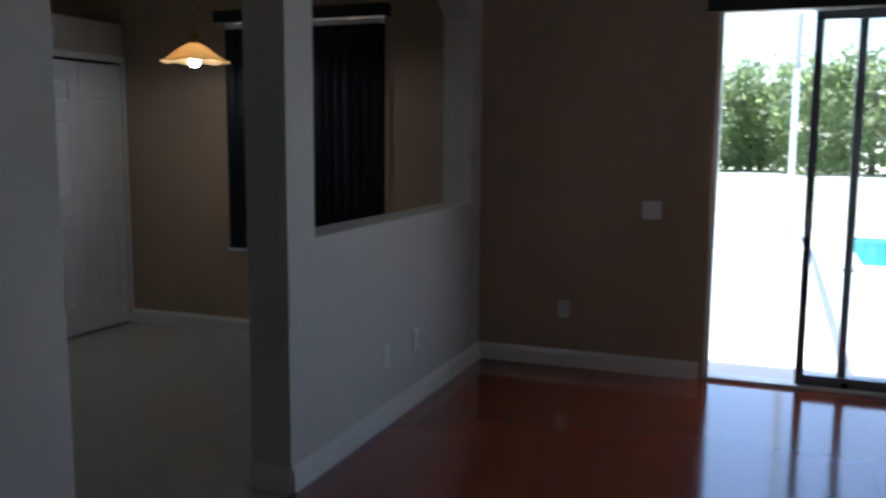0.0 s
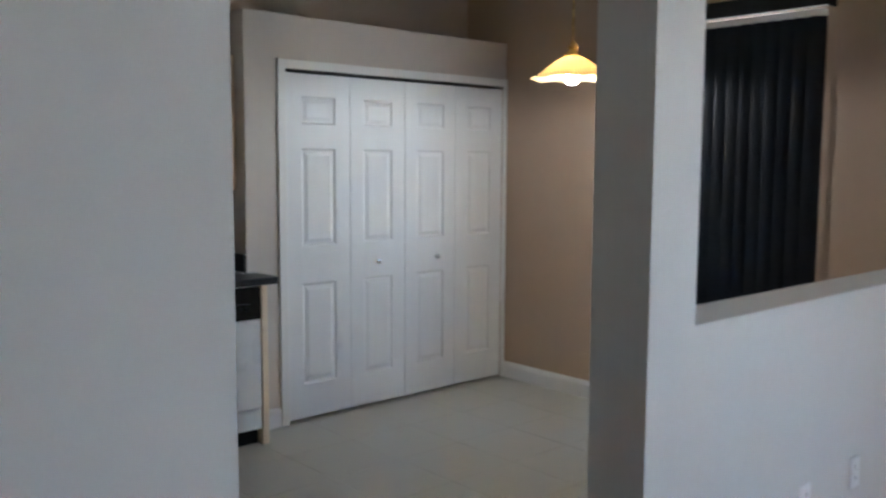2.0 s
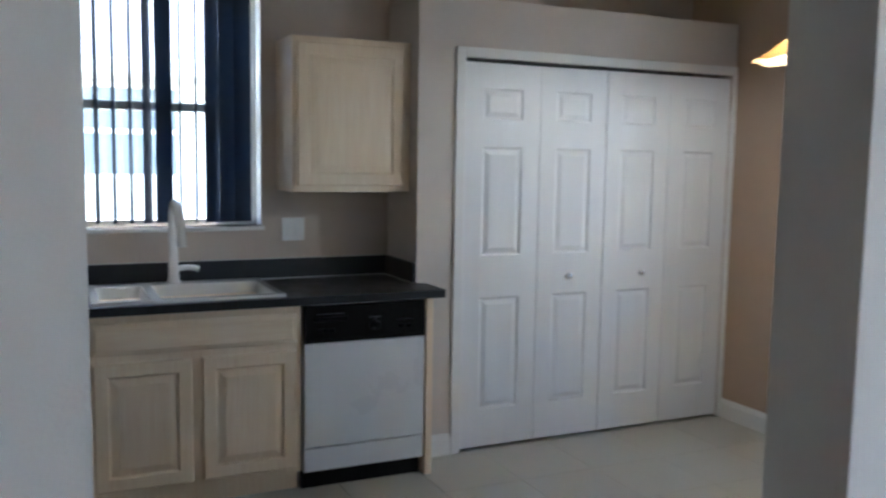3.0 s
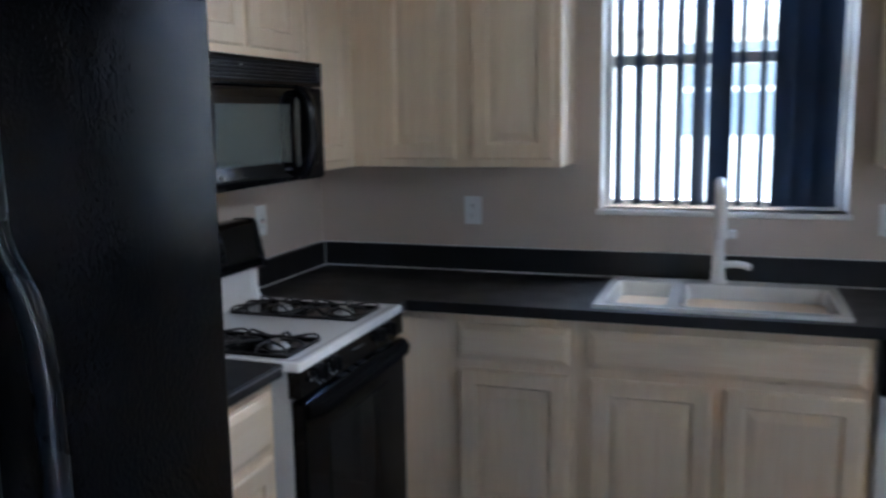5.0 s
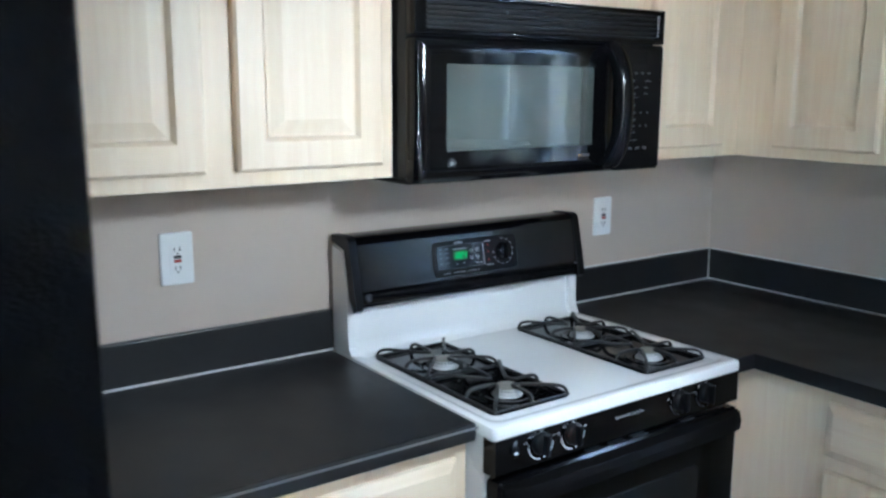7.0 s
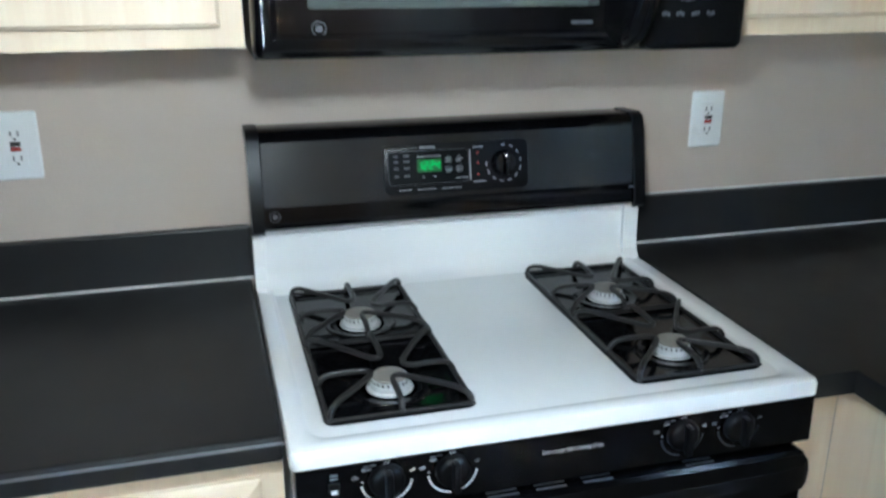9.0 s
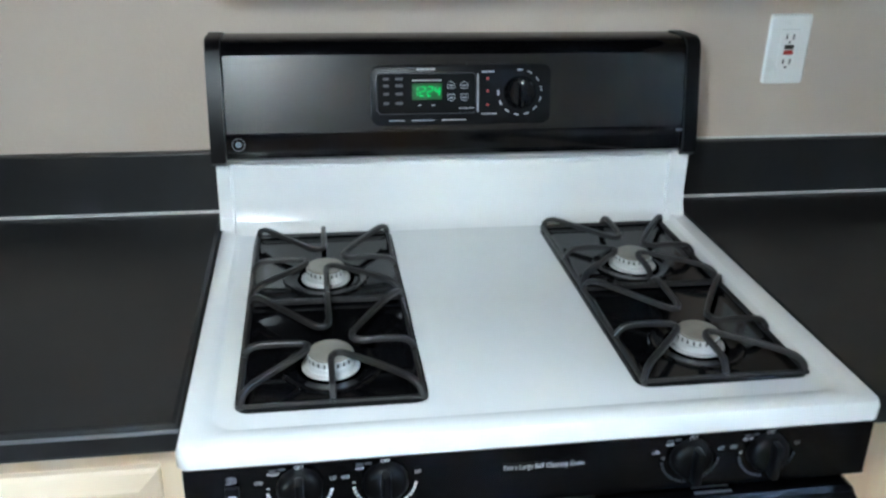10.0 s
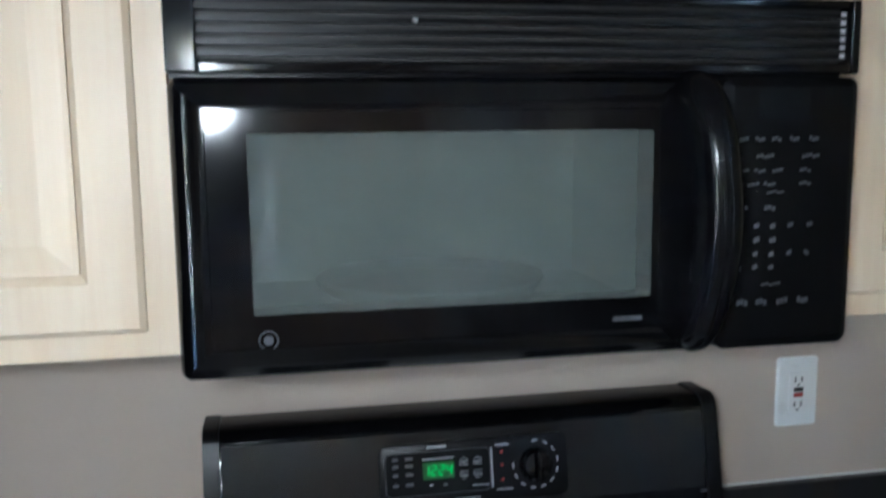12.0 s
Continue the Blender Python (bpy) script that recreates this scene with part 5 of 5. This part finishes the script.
def tree(x, y, h, spread):
    t = thing("tree", (x, y, -0.12), "leafy green tree at the far edge of the lawn", "tree", "far trees")
    tr_ = bmesh.new()
    tube(tr_, [(x, y, -0.14), (x + 0.05, y + 0.03, h * 0.25), (x - 0.04, y, h * 0.5), (x, y + 0.05, h * 0.8)], 0.1, 8, radii=[0.16, 0.12, 0.08, 0.03])
    for i in range(5):
        a = rnd.uniform(0, 6.28)
        z = h * rnd.uniform(0.25, 0.6)
        tube(tr_, [(x, y, z), (x + 0.5 * spread * math.cos(a), y + 0.5 * spread * math.sin(a), z + h * 0.2)], 0.03, 5, radii=[0.05, 0.015])
    part("trunk", tr_, BARK, t)
    verts, faces = [], []
    for c in range(70):
        a, k = rnd.uniform(0, 6.28), rnd.random() ** 0.5
        cz = h * rnd.uniform(0.03, 0.95)
        rad = spread * (1.05 - 0.6 * abs(cz / h - 0.4)) * k
        cc = Vector((x + rad * math.cos(a), y + rad * math.sin(a), cz))
        for j in range(22):
            p = cc + Vector((rnd.gauss(0, 0.28), rnd.gauss(0, 0.28), rnd.gauss(0, 0.22)))
            e1 = Vector((rnd.uniform(-1, 1), rnd.uniform(-1, 1), rnd.uniform(-1, 1))).normalized()
            e2 = e1.orthogonal().normalized()
            s = rnd.uniform(0.12, 0.26)
            n = len(verts)
            verts += [p - e1 * s, p + e2 * s * 0.5, p + e1 * s, p - e2 * s * 0.5]
            faces.append((n, n + 1, n + 2, n + 3))
    me = bpy.data.meshes.new("crown")
    me.from_pydata(verts, [], faces)
    me.materials.append(LEAF)
    ob = new("crown", me)
    ob.parent = t
    ob.matrix_parent_inverse = Matrix.Translation((-x, -y, 0.12))


for i in range(26):
    tree(43 + rnd.uniform(-2.5, 3.5), 14 - i * 1.35 + rnd.uniform(-0.6, 0.6), rnd.uniform(4.0, 5.4), rnd.uniform(1.5, 2.1))

# neighbour's house beyond the sink window
nh = thing("neighbour_house", (1.5, 9.0, -0.12), "white stucco house next door with grey roof", "house")
part("wall", boxes((-9, 12, 8.0, 14.0, -0.12, 2.7)), STUCCO, nh)
rf = bmesh.new()
prism(rf, [(7.4, 2.66), (14.6, 2.66), (11, 4.6)], -9.6, 12.6, axis="x")
part("roof", rf, ROOF, nh)
part("fascia", boxes((-9.6, 12.6, 7.36, 7.398, 2.55, 2.75)), FRAMEW, nh)
# glossy pane whose blue-grey base colour stands for the reflected sky
PANEG = surface("painted_sky_reflection_pane", (0.16, 0.20, 0.25), 0.06, vary=0.05, scale=1.0, rough_vary=0.01)
for x, w in ((-4.2, 1.2), (1.03, 1.9), (5.5, 1.2)):
    wn_ = part("window", boxes((x, x + w, 7.95, 7.998, 1.20, 2.46)), FRAMEW, nh)
    for z0, z1 in ((1.26, 1.80), (1.86, 2.40)):
        part("pane", boxes((x + 0.06, x + w - 0.06, 7.94, 7.949, z0, z1)), PANEG, wn_)

# ---- floors, piece by piece ----
fl1 = whole("floor_1", boxes((-0.15, XE, -3.362, 0.15, -0.06, -0.006)), GROUT, "cream ceramic tile floor of kitchen and nook", "floor", "structure")
fl2 = whole("floor_2", boxes((-3.35, XE + 0.17, -8.2, -3.362, -0.06, -0.009)), UNDER, "cherry red laminate plank floor", "floor", "structure")
TS, GAP = 0.416, 0.0025


def floor_piece(name, w, d, h, bev):
    bm = bmesh.new()
    loft(bm, [rect(0, w, 0, d, -h), rect(0, w, 0, d, -bev), rect(0, w, 0, d, 0, bev)], cap_a=False)
    me = bpy.data.meshes.new(name)
    bm.to_mesh(me)
    bm.free()
    return me


tile_me = floor_piece("tile", TS - GAP, TS - GAP, 0.0055, 0.0008)
tile_me.materials.append(TILE)
for i in range(12):
    for j in range(8):
        x, y = -0.12 + i * TS, -3.36 + j * TS
        if x < 0.3 and y > -3.0:
            continue
        ob = new("tile", tile_me)
        ob.location = (x, y, rnd.uniform(-0.0004, 0.0))
        ob.parent = fl1
PW, PL = 0.193, 1.21
plank_me = floor_piece("plank", PL - 0.0004, PW - 0.0004, 0.008, 0.0003)
plank_me.materials.append(PLANK)
for j in range(25):
    y = -3.372 - (j + 1) * PW
    x = -3.35 - rnd.uniform(0, PL)
    while x < XE:
        a, b = max(x, -3.2), min(x + PL, XE + 0.01)
        if b - a > 0.03:
            ob = new("plank", plank_me)
            ob.location = (a, y, rnd.uniform(-0.0003, 0.0))
            ob.scale.x = (b - a) / PL
            ob.parent = fl2
        x += PL
whole("threshold_strip", boxes((LEFT_END, COL, -3.392, -3.352, -0.003, 0.005), bevel=0.002), surface("cherry_strip", (0.14, 0.035, 0.016), 0.3), "cherry wood threshold strip between tile and laminate", "threshold", "structure")
